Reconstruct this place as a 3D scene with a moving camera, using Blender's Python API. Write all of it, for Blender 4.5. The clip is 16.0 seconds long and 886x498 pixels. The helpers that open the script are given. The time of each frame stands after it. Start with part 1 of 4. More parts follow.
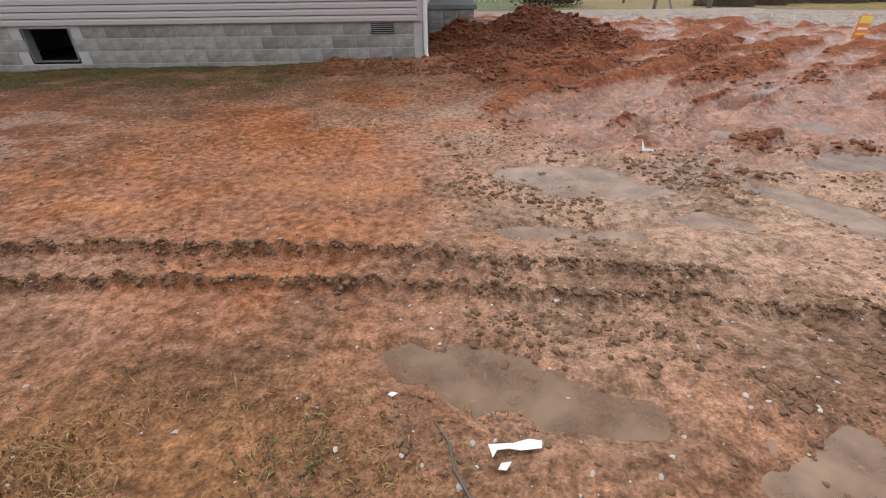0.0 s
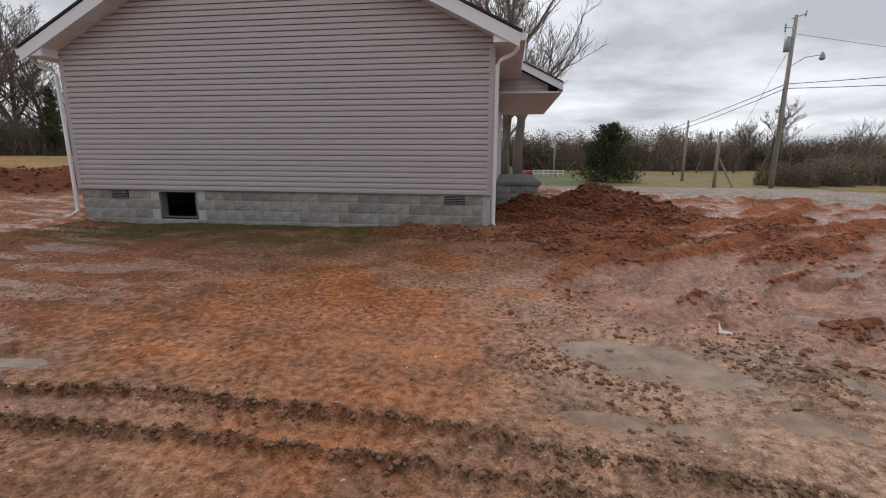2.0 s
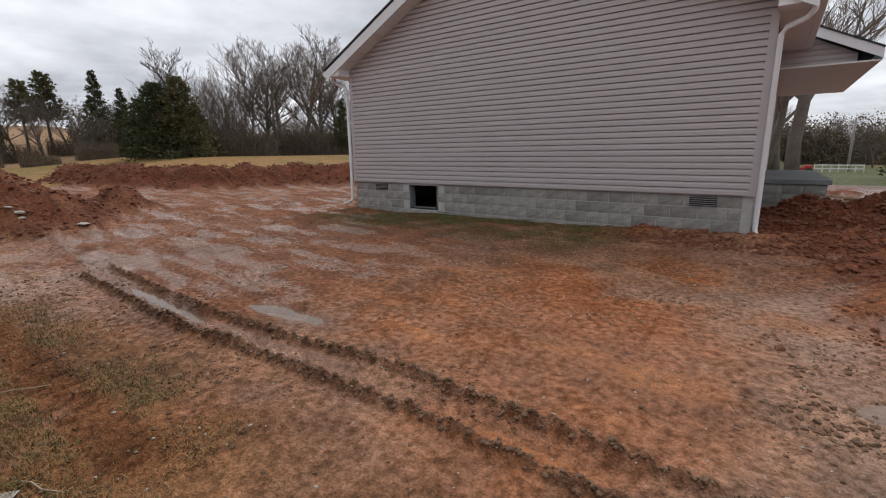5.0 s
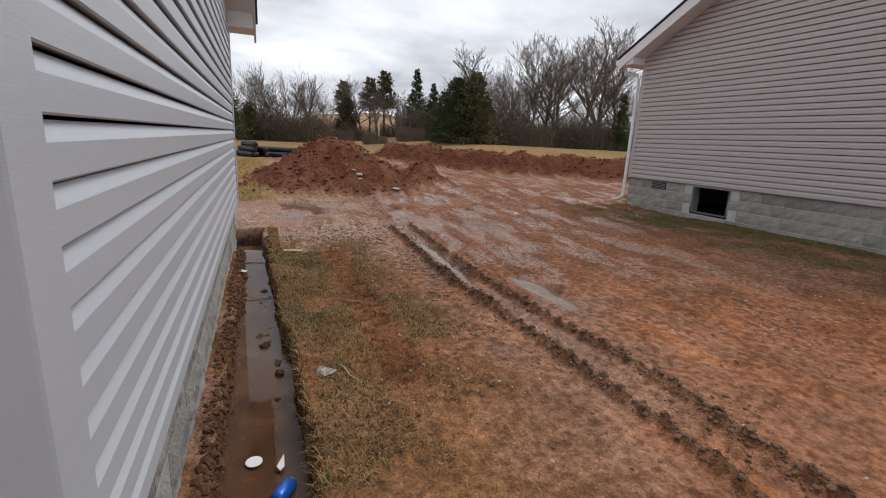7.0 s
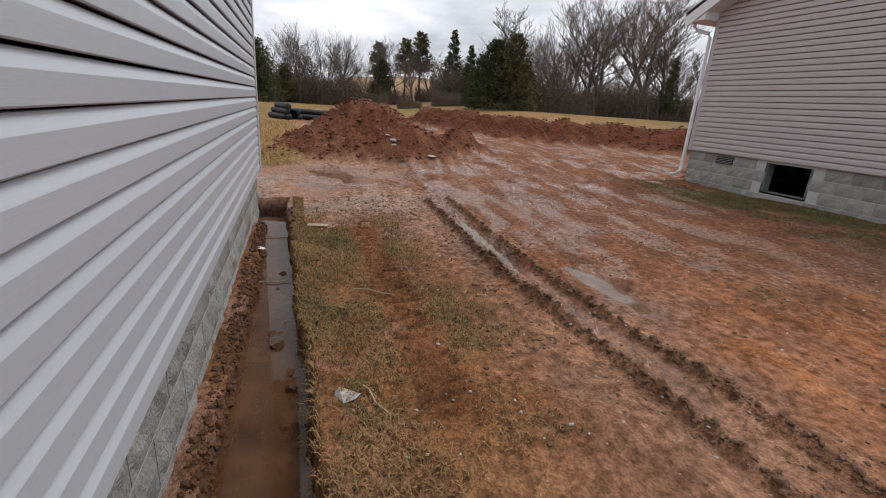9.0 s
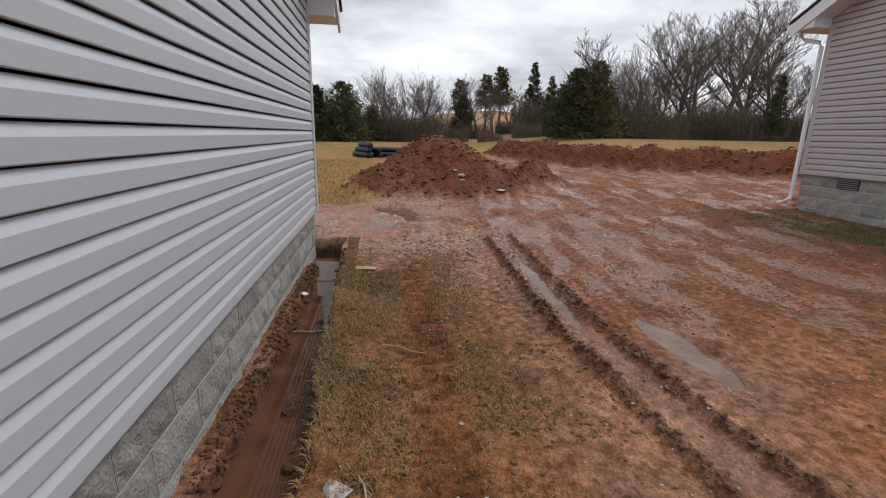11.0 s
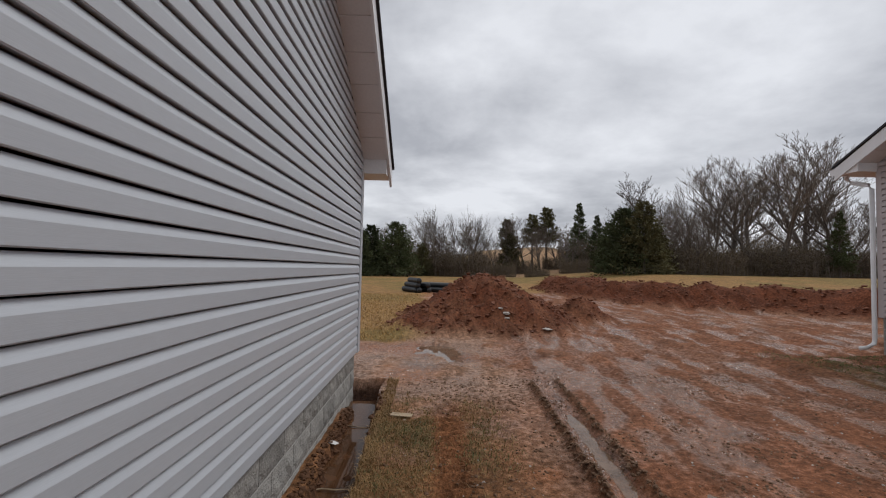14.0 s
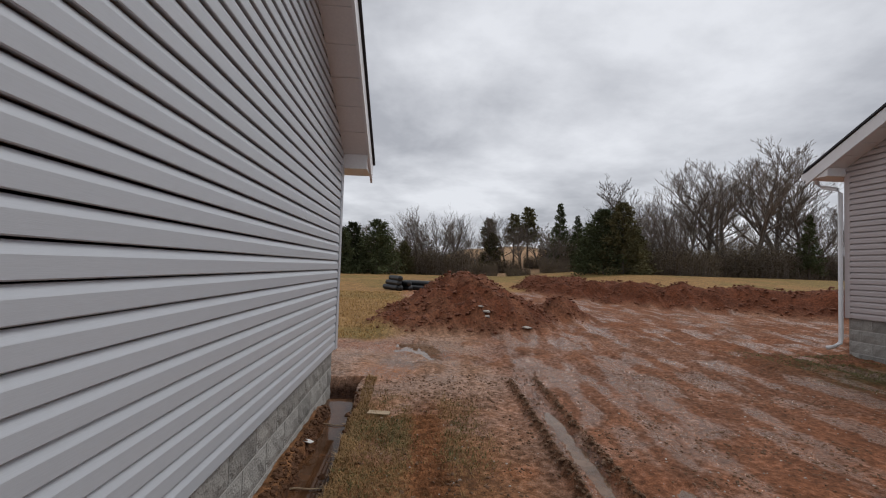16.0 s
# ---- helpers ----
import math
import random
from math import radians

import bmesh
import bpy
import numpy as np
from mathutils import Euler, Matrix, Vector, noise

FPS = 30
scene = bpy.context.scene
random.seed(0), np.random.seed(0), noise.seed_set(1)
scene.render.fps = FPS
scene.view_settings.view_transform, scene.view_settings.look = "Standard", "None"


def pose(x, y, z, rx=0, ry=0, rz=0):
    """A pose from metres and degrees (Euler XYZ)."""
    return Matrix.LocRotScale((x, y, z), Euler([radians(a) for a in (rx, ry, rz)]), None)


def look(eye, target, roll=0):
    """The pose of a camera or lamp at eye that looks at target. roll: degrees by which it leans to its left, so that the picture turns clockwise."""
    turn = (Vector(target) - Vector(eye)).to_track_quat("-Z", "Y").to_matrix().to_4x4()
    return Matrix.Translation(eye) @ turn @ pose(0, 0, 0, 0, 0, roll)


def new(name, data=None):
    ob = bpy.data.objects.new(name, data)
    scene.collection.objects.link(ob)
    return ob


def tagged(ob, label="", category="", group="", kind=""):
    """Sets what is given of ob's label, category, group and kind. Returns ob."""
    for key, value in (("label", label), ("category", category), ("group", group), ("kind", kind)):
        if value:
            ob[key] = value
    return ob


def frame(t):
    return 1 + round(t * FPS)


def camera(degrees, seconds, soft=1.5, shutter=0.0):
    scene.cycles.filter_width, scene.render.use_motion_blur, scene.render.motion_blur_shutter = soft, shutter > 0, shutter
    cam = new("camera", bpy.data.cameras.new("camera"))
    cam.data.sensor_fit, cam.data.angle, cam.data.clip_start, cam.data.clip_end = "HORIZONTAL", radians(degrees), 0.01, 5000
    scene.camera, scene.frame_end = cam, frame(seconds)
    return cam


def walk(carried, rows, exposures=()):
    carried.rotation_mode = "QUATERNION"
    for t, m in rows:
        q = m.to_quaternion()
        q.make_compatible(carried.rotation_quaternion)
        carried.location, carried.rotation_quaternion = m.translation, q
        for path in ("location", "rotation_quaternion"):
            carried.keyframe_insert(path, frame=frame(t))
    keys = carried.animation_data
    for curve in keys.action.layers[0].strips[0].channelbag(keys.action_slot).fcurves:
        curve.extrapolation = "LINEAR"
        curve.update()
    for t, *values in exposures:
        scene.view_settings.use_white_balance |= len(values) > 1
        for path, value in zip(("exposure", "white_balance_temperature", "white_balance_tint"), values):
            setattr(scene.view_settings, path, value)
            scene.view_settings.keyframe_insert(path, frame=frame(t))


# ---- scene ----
cam = camera(88.9, 16.0, 1.1)
EXPOSURES = [(0, 0.85), (0.5, 0.8), (1, 0.68), (1.5, 0.45), (2, 0.25), (3.5, 0.17), (5, 0.25), (7.5, 0.35), (10.5, 0.38), (11, 0.33), (11.5, 0.15), (12, 0.0), (12.5, -0.03), (16, -0.05)]
PATH = [
    (0, (0.319, -8.384, 1.266), (0.316, -6.669, 0.238), -0.8),
    (0.5, (0.327, -8.349, 1.285), (0.097, -6.59, 0.361), -0.9),
    (1, (0.371, -8.318, 1.293), (0.062, -6.506, 0.505), 0.7),
    (1.5, (0.368, -8.334, 1.327), (0.089, -6.447, 0.723), 1.7),
    (2, (0.296, -8.349, 1.358), (0.025, -6.408, 0.956), 0.3),
    (2.5, (0.253, -8.338, 1.35), (-0.028, -6.391, 0.988), -0.1),
    (3, (0.226, -8.311, 1.349), (-0.061, -6.36, 1.013), 0.7),
    (3.5, (0.165, -8.317, 1.359), (-0.125, -6.364, 1.041), 1.6),
    (4, (0.146, -8.29, 1.355), (-0.436, -6.412, 0.985), 2.2),
    (4.5, (0.149, -8.26, 1.326), (-0.83, -6.57, 0.898), 0.5),
    (5, (0.186, -8.227, 1.367), (-0.96, -6.643, 0.948), -0.7),
    (7.5, (0.016, -8.352, 1.24), (-1.817, -7.707, 0.765), 3.4),
    (8, (-0.228, -8.41, 1.227), (-2.017, -7.68, 0.713), 4.6),
    (10.3, (-0.687, -7.819, 1.229), (-2.548, -7.497, 0.571), 1.7),
    (10.5, (-0.737, -7.818, 1.237), (-2.616, -7.516, 0.621), 1.6),
    (11, (-0.825, -7.813, 1.259), (-2.747, -7.561, 0.768), 1.1),
    (11.5, (-0.858, -7.773, 1.307), (-2.829, -7.571, 1.033), 0.6),
    (12, (-0.869, -7.759, 1.328), (-2.858, -7.608, 1.178), 0.5),
    (12.5, (-0.864, -7.754, 1.337), (-2.861, -7.652, 1.288), 0.6),
    (13, (-0.856, -7.746, 1.348), (-2.855, -7.676, 1.336), 0.8),
    (13.5, (-0.86, -7.741, 1.352), (-2.859, -7.689, 1.39), 0.9),
    (14, (-0.847, -7.731, 1.351), (-2.845, -7.694, 1.436), 1.2),
    (14.5, (-0.833, -7.727, 1.359), (-2.83, -7.697, 1.464), 1.6),
    (15, (-0.838, -7.725, 1.36), (-2.836, -7.696, 1.456), 1.7),
    (15.5, (-0.844, -7.717, 1.356), (-2.842, -7.68, 1.44), 1.7),
    (16, (-0.878, -7.708, 1.337), (-2.873, -7.592, 1.417), 1.8),
]
walk(cam, [(t, look(eye, target, roll)) for t, eye, target, roll in PATH], EXPOSURES)


# ---- world and sun: an overcast winter day ----
world = bpy.data.worlds.new("overcast")
scene.world = world
world.use_nodes = True
wn, wl = world.node_tree.nodes, world.node_tree.links
bg = wn["Background"]
sky = wn.new("ShaderNodeTexSky")
sky.sky_type, sky.sun_disc = "NISHITA", False
sky.sun_elevation, sky.sun_rotation = radians(54), radians(-31)
co = wn.new("ShaderNodeTexCoord")
sep = wn.new("ShaderNodeSeparateXYZ")
wl.new(co.outputs["Generated"], sep.inputs[0])


def wmath(op, a, b):
    n = wn.new("ShaderNodeMath")
    n.operation = op
    for i, v in enumerate((a, b)):
        if isinstance(v, (int, float)):
            n.inputs[i].default_value = v
        else:
            wl.new(v, n.inputs[i])
    return n.outputs[0]


up = wmath("ADD", wmath("MAXIMUM", sep.outputs[2], 0.0), 0.16)
comb = wn.new("ShaderNodeCombineXYZ")
wl.new(wmath("DIVIDE", sep.outputs[0], up), comb.inputs[0])
wl.new(wmath("DIVIDE", sep.outputs[1], up), comb.inputs[1])
cl = wn.new("ShaderNodeTexNoise")
cl.inputs["Scale"].default_value, cl.inputs["Detail"].default_value = 0.75, 8
cl.inputs["Roughness"].default_value, cl.inputs["Distortion"].default_value = 0.56, 0.12
wl.new(comb.outputs[0], cl.inputs["Vector"])
ramp = wn.new("ShaderNodeValToRGB")
ramp.color_ramp.elements[0].position, ramp.color_ramp.elements[0].color = 0.40, (0.45, 0.465, 0.51, 1)
ramp.color_ramp.elements[1].position, ramp.color_ramp.elements[1].color = 0.62, (0.84, 0.86, 0.91, 1)
wl.new(cl.outputs["Fac"], ramp.inputs[0])
dim = wn.new("ShaderNodeVectorMath")
dim.operation = "SCALE"
dim.inputs["Scale"].default_value = 0.06
wl.new(sky.outputs[0], dim.inputs[0])
mix = wn.new("ShaderNodeMixRGB")
mix.inputs[0].default_value = 0.93
wl.new(dim.outputs[0], mix.inputs[1])
wl.new(ramp.outputs[0], mix.inputs[2])
wl.new(mix.outputs[0], bg.inputs["Color"])
bg.inputs["Strength"].default_value = 1.0

sun = new("sun", bpy.data.lights.new("sun", "SUN"))
sun.data.energy, sun.data.angle, sun.data.color = 1.3, radians(25), (1, 0.985, 0.97)
sun.matrix_world = look((-9, 15, 24), (0, 0, 0))


# ---- materials ----
def material(name, colour, rough=0.6, vary=0.15, scale=4.0, fine=60.0, bump=0.2, metal=0.0, spec=0.5, random_amount=0.0, stretch=(1, 1, 1), bump_dist=0.01):
    m = bpy.data.materials.new(name)
    m.use_nodes = True
    n, l = m.node_tree.nodes, m.node_tree.links
    b = n["Principled BSDF"]
    b.inputs["Roughness"].default_value, b.inputs["Metallic"].default_value = rough, metal
    b.inputs["Specular IOR Level"].default_value = spec
    tc = n.new("ShaderNodeTexCoord")
    mp = n.new("ShaderNodeMapping")
    mp.inputs["Scale"].default_value = stretch
    l.new(tc.outputs["Object"], mp.inputs[0])
    n1, n2 = n.new("ShaderNodeTexNoise"), n.new("ShaderNodeTexNoise")
    n1.inputs["Scale"].default_value, n1.inputs["Detail"].default_value = scale, 4
    n2.inputs["Scale"].default_value, n2.inputs["Detail"].default_value = fine, 3
    l.new(mp.outputs[0], n1.inputs["Vector"])
    l.new(mp.outputs[0], n2.inputs["Vector"])
    add = n.new("ShaderNodeMath")
    add.operation = "ADD"
    l.new(n1.outputs["Fac"], add.inputs[0])
    l.new(n2.outputs["Fac"], add.inputs[1])
    rng = n.new("ShaderNodeMapRange")
    rng.inputs[1].default_value, rng.inputs[2].default_value = 0.6, 1.4
    rng.inputs[3].default_value, rng.inputs[4].default_value = 1 - vary, 1 + vary
    l.new(add.outputs[0], rng.inputs[0])
    last = rng.outputs[0]
    if random_amount:
        oi = n.new("ShaderNodeObjectInfo")
        r2 = n.new("ShaderNodeMapRange")
        r2.inputs[3].default_value, r2.inputs[4].default_value = 1 - random_amount, 1 + random_amount
        l.new(oi.outputs["Random"], r2.inputs[0])
        mu = n.new("ShaderNodeMath")
        mu.operation = "MULTIPLY"
        l.new(last, mu.inputs[0])
        l.new(r2.outputs[0], mu.inputs[1])
        last = mu.outputs[0]
    sc = n.new("ShaderNodeVectorMath")
    sc.operation = "SCALE"
    sc.inputs[0].default_value = colour
    l.new(last, sc.inputs["Scale"])
    l.new(sc.outputs[0], b.inputs["Base Color"])
    if bump:
        bp = n.new("ShaderNodeBump")
        bp.inputs["Strength"].default_value, bp.inputs["Distance"].default_value = bump, bump_dist
        l.new(n2.outputs["Fac"], bp.inputs["Height"])
        l.new(bp.outputs[0], b.inputs["Normal"])
    return m


M_SID_A = material("mauve_vinyl", (0.43, 0.385, 0.385), 0.45, 0.07, 0.8, 90, 0.12, stretch=(0.15, 1, 3))
M_SID_B = material("grey_vinyl", (0.47, 0.495, 0.53), 0.42, 0.06, 0.8, 120, 0.06, stretch=(0.15, 1, 4))
M_WHITE = material("white_aluminium", (0.72, 0.72, 0.73), 0.4, 0.06, 2, 40, 0.05)
M_SOFFIT = material("soffit_panel", (0.68, 0.665, 0.66), 0.5, 0.07, 2, 40, 0.05)
M_SHINGLE = material("dark_shingle", (0.035, 0.035, 0.04), 0.9, 0.4, 3, 90, 0.6)
M_BLOCK = material("split_face_block", (0.265, 0.255, 0.235), 0.9, 0.45, 5, 70, 1.0, random_amount=0.2)
M_MORTAR = material("mortar", (0.46, 0.45, 0.43), 0.9, 0.2, 6, 80, 0.5)
M_DARK = material("dark_void", (0.02, 0.02, 0.02), 0.9, 0.3, 4, 40, 0)
M_CONC = material("concrete_cap", (0.16, 0.17, 0.17), 0.85, 0.3, 3, 60, 0.4)
M_BARK = material("grey_bark", (0.13, 0.11, 0.095), 0.95, 0.35, 2, 14, 0.6, random_amount=0.25)
M_TWIG = material("winter_twig", (0.17, 0.14, 0.12), 0.95, 0.3, 0.5, 5, 0, spec=0.08, random_amount=0.3)
M_PINE = material("cedar_needles", (0.075, 0.088, 0.045), 0.9, 0.5, 0.7, 6, 0, spec=0.08, random_amount=0.3)
M_RUST = material("browned_cedar_needles", (0.125, 0.115, 0.06), 0.9, 0.5, 0.7, 6, 0, spec=0.08, random_amount=0.3)
M_BRUSH = material("brush", (0.165, 0.13, 0.088), 0.95, 0.4, 0.2, 3, 0, spec=0.08, random_amount=0.3)
M_POLE = material("weathered_pole", (0.28, 0.255, 0.235), 0.95, 0.3, 1, 25, 0.5, stretch=(4, 4, 0.3))
M_STEEL = material("galvanised_steel", (0.3, 0.31, 0.32), 0.5, 0.15, 4, 40, 0.1, metal=0.6)
M_WIRE = material("black_cable", (0.02, 0.02, 0.02), 0.6, 0.1, 4, 40, 0)
M_PIPE = material("black_plastic", (0.018, 0.019, 0.021), 0.3, 0.2, 2, 30, 0.1)
M_CLOD = material("red_clay_clods", (0.165, 0.064, 0.035), 0.8, 0.45, 3, 40, 0.6, spec=0.25)
M_WETCLOD = material("wet_earth", (0.11, 0.055, 0.03), 0.85, 0.4, 3, 40, 0.6, spec=0.15)
M_DCLOD = material("dark_clods", (0.165, 0.098, 0.06), 0.8, 0.45, 3, 40, 0.6, spec=0.2)
M_STONE = material("pale_gravel", (0.42, 0.38, 0.34), 0.7, 0.3, 9, 50, 0.3)
M_DRY = material("dry_grass", (0.42, 0.26, 0.10), 0.85, 0.45, 2.5, 30, 0)
M_STRAW = material("trampled_grass", (0.29, 0.175, 0.07), 0.85, 0.5, 3.5, 40, 0)
M_GREEN = material("winter_grass", (0.125, 0.12, 0.04), 0.85, 0.5, 2.5, 30, 0)
M_WOOD = material("pale_lumber", (0.42, 0.32, 0.21), 0.8, 0.2, 2, 30, 0.3, stretch=(1, 6, 6))
M_PAPER = material("white_scrap", (0.78, 0.77, 0.75), 0.7, 0.08, 6, 40, 0.1)
M_RED = material("red_paint", (0.4, 0.03, 0.025), 0.5, 0.1, 4, 40, 0)
M_ORANGE = material("sign_orange", (0.75, 0.22, 0.05), 0.5, 0.05, 4, 40, 0)
M_YELLOW = material("sign_yellow", (0.8, 0.6, 0.08), 0.5, 0.05, 4, 40, 0)
M_BLUE = material("blue_can", (0.02, 0.12, 0.5), 0.3, 0.1, 20, 60, 0, metal=0.3)


def water(name, colour, rough, murk):
    """Murky water: a clear sheet that mirrors the sky, clouded by silt."""
    m = bpy.data.materials.new(name)
    m.use_nodes = True
    n, l = m.node_tree.nodes, m.node_tree.links
    b = n["Principled BSDF"]
    tc, ns, bp, fr = n.new("ShaderNodeTexCoord"), n.new("ShaderNodeTexNoise"), n.new("ShaderNodeBump"), n.new("ShaderNodeFresnel")
    ns.inputs["Scale"].default_value, ns.inputs["Detail"].default_value = 5, 4
    l.new(tc.outputs["Object"], ns.inputs["Vector"])
    bp.inputs["Strength"].default_value, bp.inputs["Distance"].default_value = 0.05, 0.01
    l.new(ns.outputs["Fac"], bp.inputs["Height"])
    b.inputs["Base Color"].default_value, b.inputs["Roughness"].default_value = (*colour, 1), 0.6
    b.inputs["Specular IOR Level"].default_value = 0.0
    clear, gloss = n.new("ShaderNodeBsdfTransparent"), n.new("ShaderNodeBsdfGlossy")
    clear.inputs[0].default_value = (0.82, 0.72, 0.62, 1)
    gloss.inputs["Roughness"].default_value = rough
    l.new(bp.outputs[0], gloss.inputs["Normal"])
    body, top = n.new("ShaderNodeMixShader"), n.new("ShaderNodeMixShader")
    rg = n.new("ShaderNodeMapRange")
    rg.inputs[1].default_value, rg.inputs[2].default_value = 0.35, 0.65
    rg.inputs[3].default_value, rg.inputs[4].default_value = murk - 0.25, murk + 0.2
    l.new(ns.outputs["Fac"], rg.inputs[0])
    l.new(rg.outputs[0], body.inputs[0])
    l.new(clear.outputs[0], body.inputs[1])
    l.new(b.outputs[0], body.inputs[2])
    fr.inputs[0].default_value = 1.36
    l.new(fr.outputs[0], top.inputs[0])
    l.new(body.outputs[0], top.inputs[1])
    l.new(gloss.outputs[0], top.inputs[2])
    l.new(top.outputs[0], n["Material Output"].inputs["Surface"])
    return m


M_WATER = water("muddy_water", (0.28, 0.185, 0.125), 0.02, 0.55)
M_SILT = water("silty_water", (0.35, 0.235, 0.165), 0.02, 0.58)
M_DEEP = water("brown_trench_water", (0.13, 0.062, 0.03), 0.02, 0.7)


def ground_material():
    m = bpy.data.materials.new("clay_ground")
    m.use_nodes = True
    n, l = m.node_tree.nodes, m.node_tree.links
    b = n["Principled BSDF"]
    at = n.new("ShaderNodeAttribute")
    at.attribute_name = "soil"
    tc = n.new("ShaderNodeTexCoord")
    ns = []
    for s, d in ((2.2, 5), (17, 5), (75, 4)):
        k = n.new("ShaderNodeTexNoise")
        k.inputs["Scale"].default_value, k.inputs["Detail"].default_value, k.inputs["Roughness"].default_value = s, d, 0.62
        l.new(tc.outputs["Object"], k.inputs["Vector"])
        ns.append(k)

    def rng(src, a, b2, c, d):
        r = n.new("ShaderNodeMapRange")
        for i, v in enumerate((a, b2, c, d)):
            r.inputs[i + 1].default_value = v
        l.new(src, r.inputs[0])
        return r.outputs[0]

    def mth(op, a, c):
        k = n.new("ShaderNodeMath")
        k.operation = op
        l.new(a, k.inputs[0])
        if isinstance(c, float):
            k.inputs[1].default_value = c
        else:
            l.new(c, k.inputs[1])
        return k.outputs[0]

    f = mth("MULTIPLY", mth("MULTIPLY", rng(ns[0].outputs["Fac"], 0.3, 0.7, 0.66, 1.3), rng(ns[1].outputs["Fac"], 0.34, 0.66, 0.5, 1.36)), rng(ns[2].outputs["Fac"], 0.32, 0.68, 0.58, 1.4))
    sc = n.new("ShaderNodeVectorMath")
    sc.operation = "SCALE"
    l.new(at.outputs["Color"], sc.inputs[0])
    l.new(f, sc.inputs["Scale"])
    l.new(sc.outputs[0], b.inputs["Base Color"])
    # alpha holds how wet the soil is
    wet = mth("ADD", at.outputs["Alpha"], rng(ns[1].outputs["Fac"], 0.32, 0.68, -0.26, 0.26))
    l.new(rng(wet, 0.25, 0.95, 0.88, 0.1), b.inputs["Roughness"])
    l.new(rng(wet, 0.2, 0.95, 0.12, 0.55), b.inputs["Specular IOR Level"])
    bp = n.new("ShaderNodeBump")
    bp.inputs["Strength"].default_value, bp.inputs["Distance"].default_value = 0.85, 0.03
    l.new(mth("ADD", ns[1].outputs["Fac"], mth("MULTIPLY", ns[2].outputs["Fac"], 0.5)), bp.inputs["Height"])
    l.new(bp.outputs[0], b.inputs["Normal"])
    return m


# ---- mesh helpers ----
def mesh_from(name, verts, faces, mat, smooth=False):
    me = bpy.data.meshes.new(name)
    me.from_pydata([tuple(v) for v in verts], [], faces)
    me.materials.append(mat)
    if smooth:
        me.polygons.foreach_set("use_smooth", [True] * len(me.polygons))
    me.update()
    return me


def part(name, me, parent=None, label=""):
    ob = new(name, me)
    ob.parent = parent
    if label:
        tagged(ob, label)
    return ob


def boxes(bounds, bevel=0.0):
    """Vertices and faces of boxes (x0, y0, z0, x1, y1, z1)."""
    bm = bmesh.new()
    for x0, y0, z0, x1, y1, z1 in bounds:
        r = bmesh.ops.create_cube(bm, size=1)
        for v in r["verts"]:
            v.co = Vector(((x0 + x1) / 2 + v.co.x * (x1 - x0), (y0 + y1) / 2 + v.co.y * (y1 - y0), (z0 + z1) / 2 + v.co.z * (z1 - z0)))
    if bevel:
        bmesh.ops.bevel(bm, geom=bm.edges[:], offset=bevel, segments=1, affect="EDGES")
    return bm


def bm_part(name, bm, mat, parent=None, label=""):
    me = bpy.data.meshes.new(name)
    bm.normal_update()
    bm.to_mesh(me)
    bm.free()
    me.materials.append(mat)
    return part(name, me, parent, label)


def box(name, b, mat, parent=None, bevel=0.0, label=""):
    return bm_part(name, boxes([b], bevel), mat, parent, label)


def prism(poly, y0, y1):
    """A polygon in x and z, drawn out from y0 to y1."""
    k = len(poly)
    v = [(x, y0, z) for x, z in poly] + [(x, y1, z) for x, z in poly]
    f = [tuple(range(k))[::-1], tuple(range(k, 2 * k))] + [(i, (i + 1) % k, k + (i + 1) % k, k + i) for i in range(k)]
    bm = bmesh.new()
    vs = [bm.verts.new(p) for p in v]
    for g in f:
        bm.faces.new([vs[i] for i in g])
    bmesh.ops.recalc_face_normals(bm, faces=bm.faces[:])
    return bm


def tube(points, radii, sides=6):
    """A tapered tube along points."""
    vs, fs = [], []
    pts = [Vector(p) for p in points]
    for i, p in enumerate(pts):
        d = (pts[min(i + 1, len(pts) - 1)] - pts[max(i - 1, 0)]).normalized()
        a = d.orthogonal().normalized()
        c = d.cross(a)
        for k in range(sides):
            t = 2 * math.pi * k / sides
            vs.append(p + (a * math.cos(t) + c * math.sin(t)) * radii[i])
    for i in range(len(pts) - 1):
        for k in range(sides):
            fs.append((i * sides + k, i * sides + (k + 1) % sides, (i + 1) * sides + (k + 1) % sides, (i + 1) * sides + k))
    fs.append(tuple(range(sides))[::-1])
    fs.append(tuple(range((len(pts) - 1) * sides, len(pts) * sides)))
    return vs, fs


def merge(pieces):
    vs, fs = [], []
    for v, f in pieces:
        o = len(vs)
        vs += v
        fs += [tuple(i + o for i in g) for g in f]
    return vs, fs


def thing(name, label, category, at=(0, 0, 0), group="", kind=""):
    e = new(name)
    e.location = at
    return tagged(e, label, category, group, kind)


# ---- the ground: one sheet of clay, grass, road and fields ----
TABLE = np.random.RandomState(7).rand(256, 256)


def vn(x, y, s, seed=0):
    x, y = np.asarray(x) / s + 17.3 * seed, np.asarray(y) / s + 9.1 * seed
    xi, yi = np.floor(x).astype(int), np.floor(y).astype(int)
    u, v = x - xi, y - yi
    u, v = u * u * (3 - 2 * u), v * v * (3 - 2 * v)
    a, b = TABLE[xi % 256, yi % 256], TABLE[(xi + 1) % 256, yi % 256]
    c, d = TABLE[xi % 256, (yi + 1) % 256], TABLE[(xi + 1) % 256, (yi + 1) % 256]
    return (a * (1 - u) + b * u) * (1 - v) + (c * (1 - u) + d * u) * v


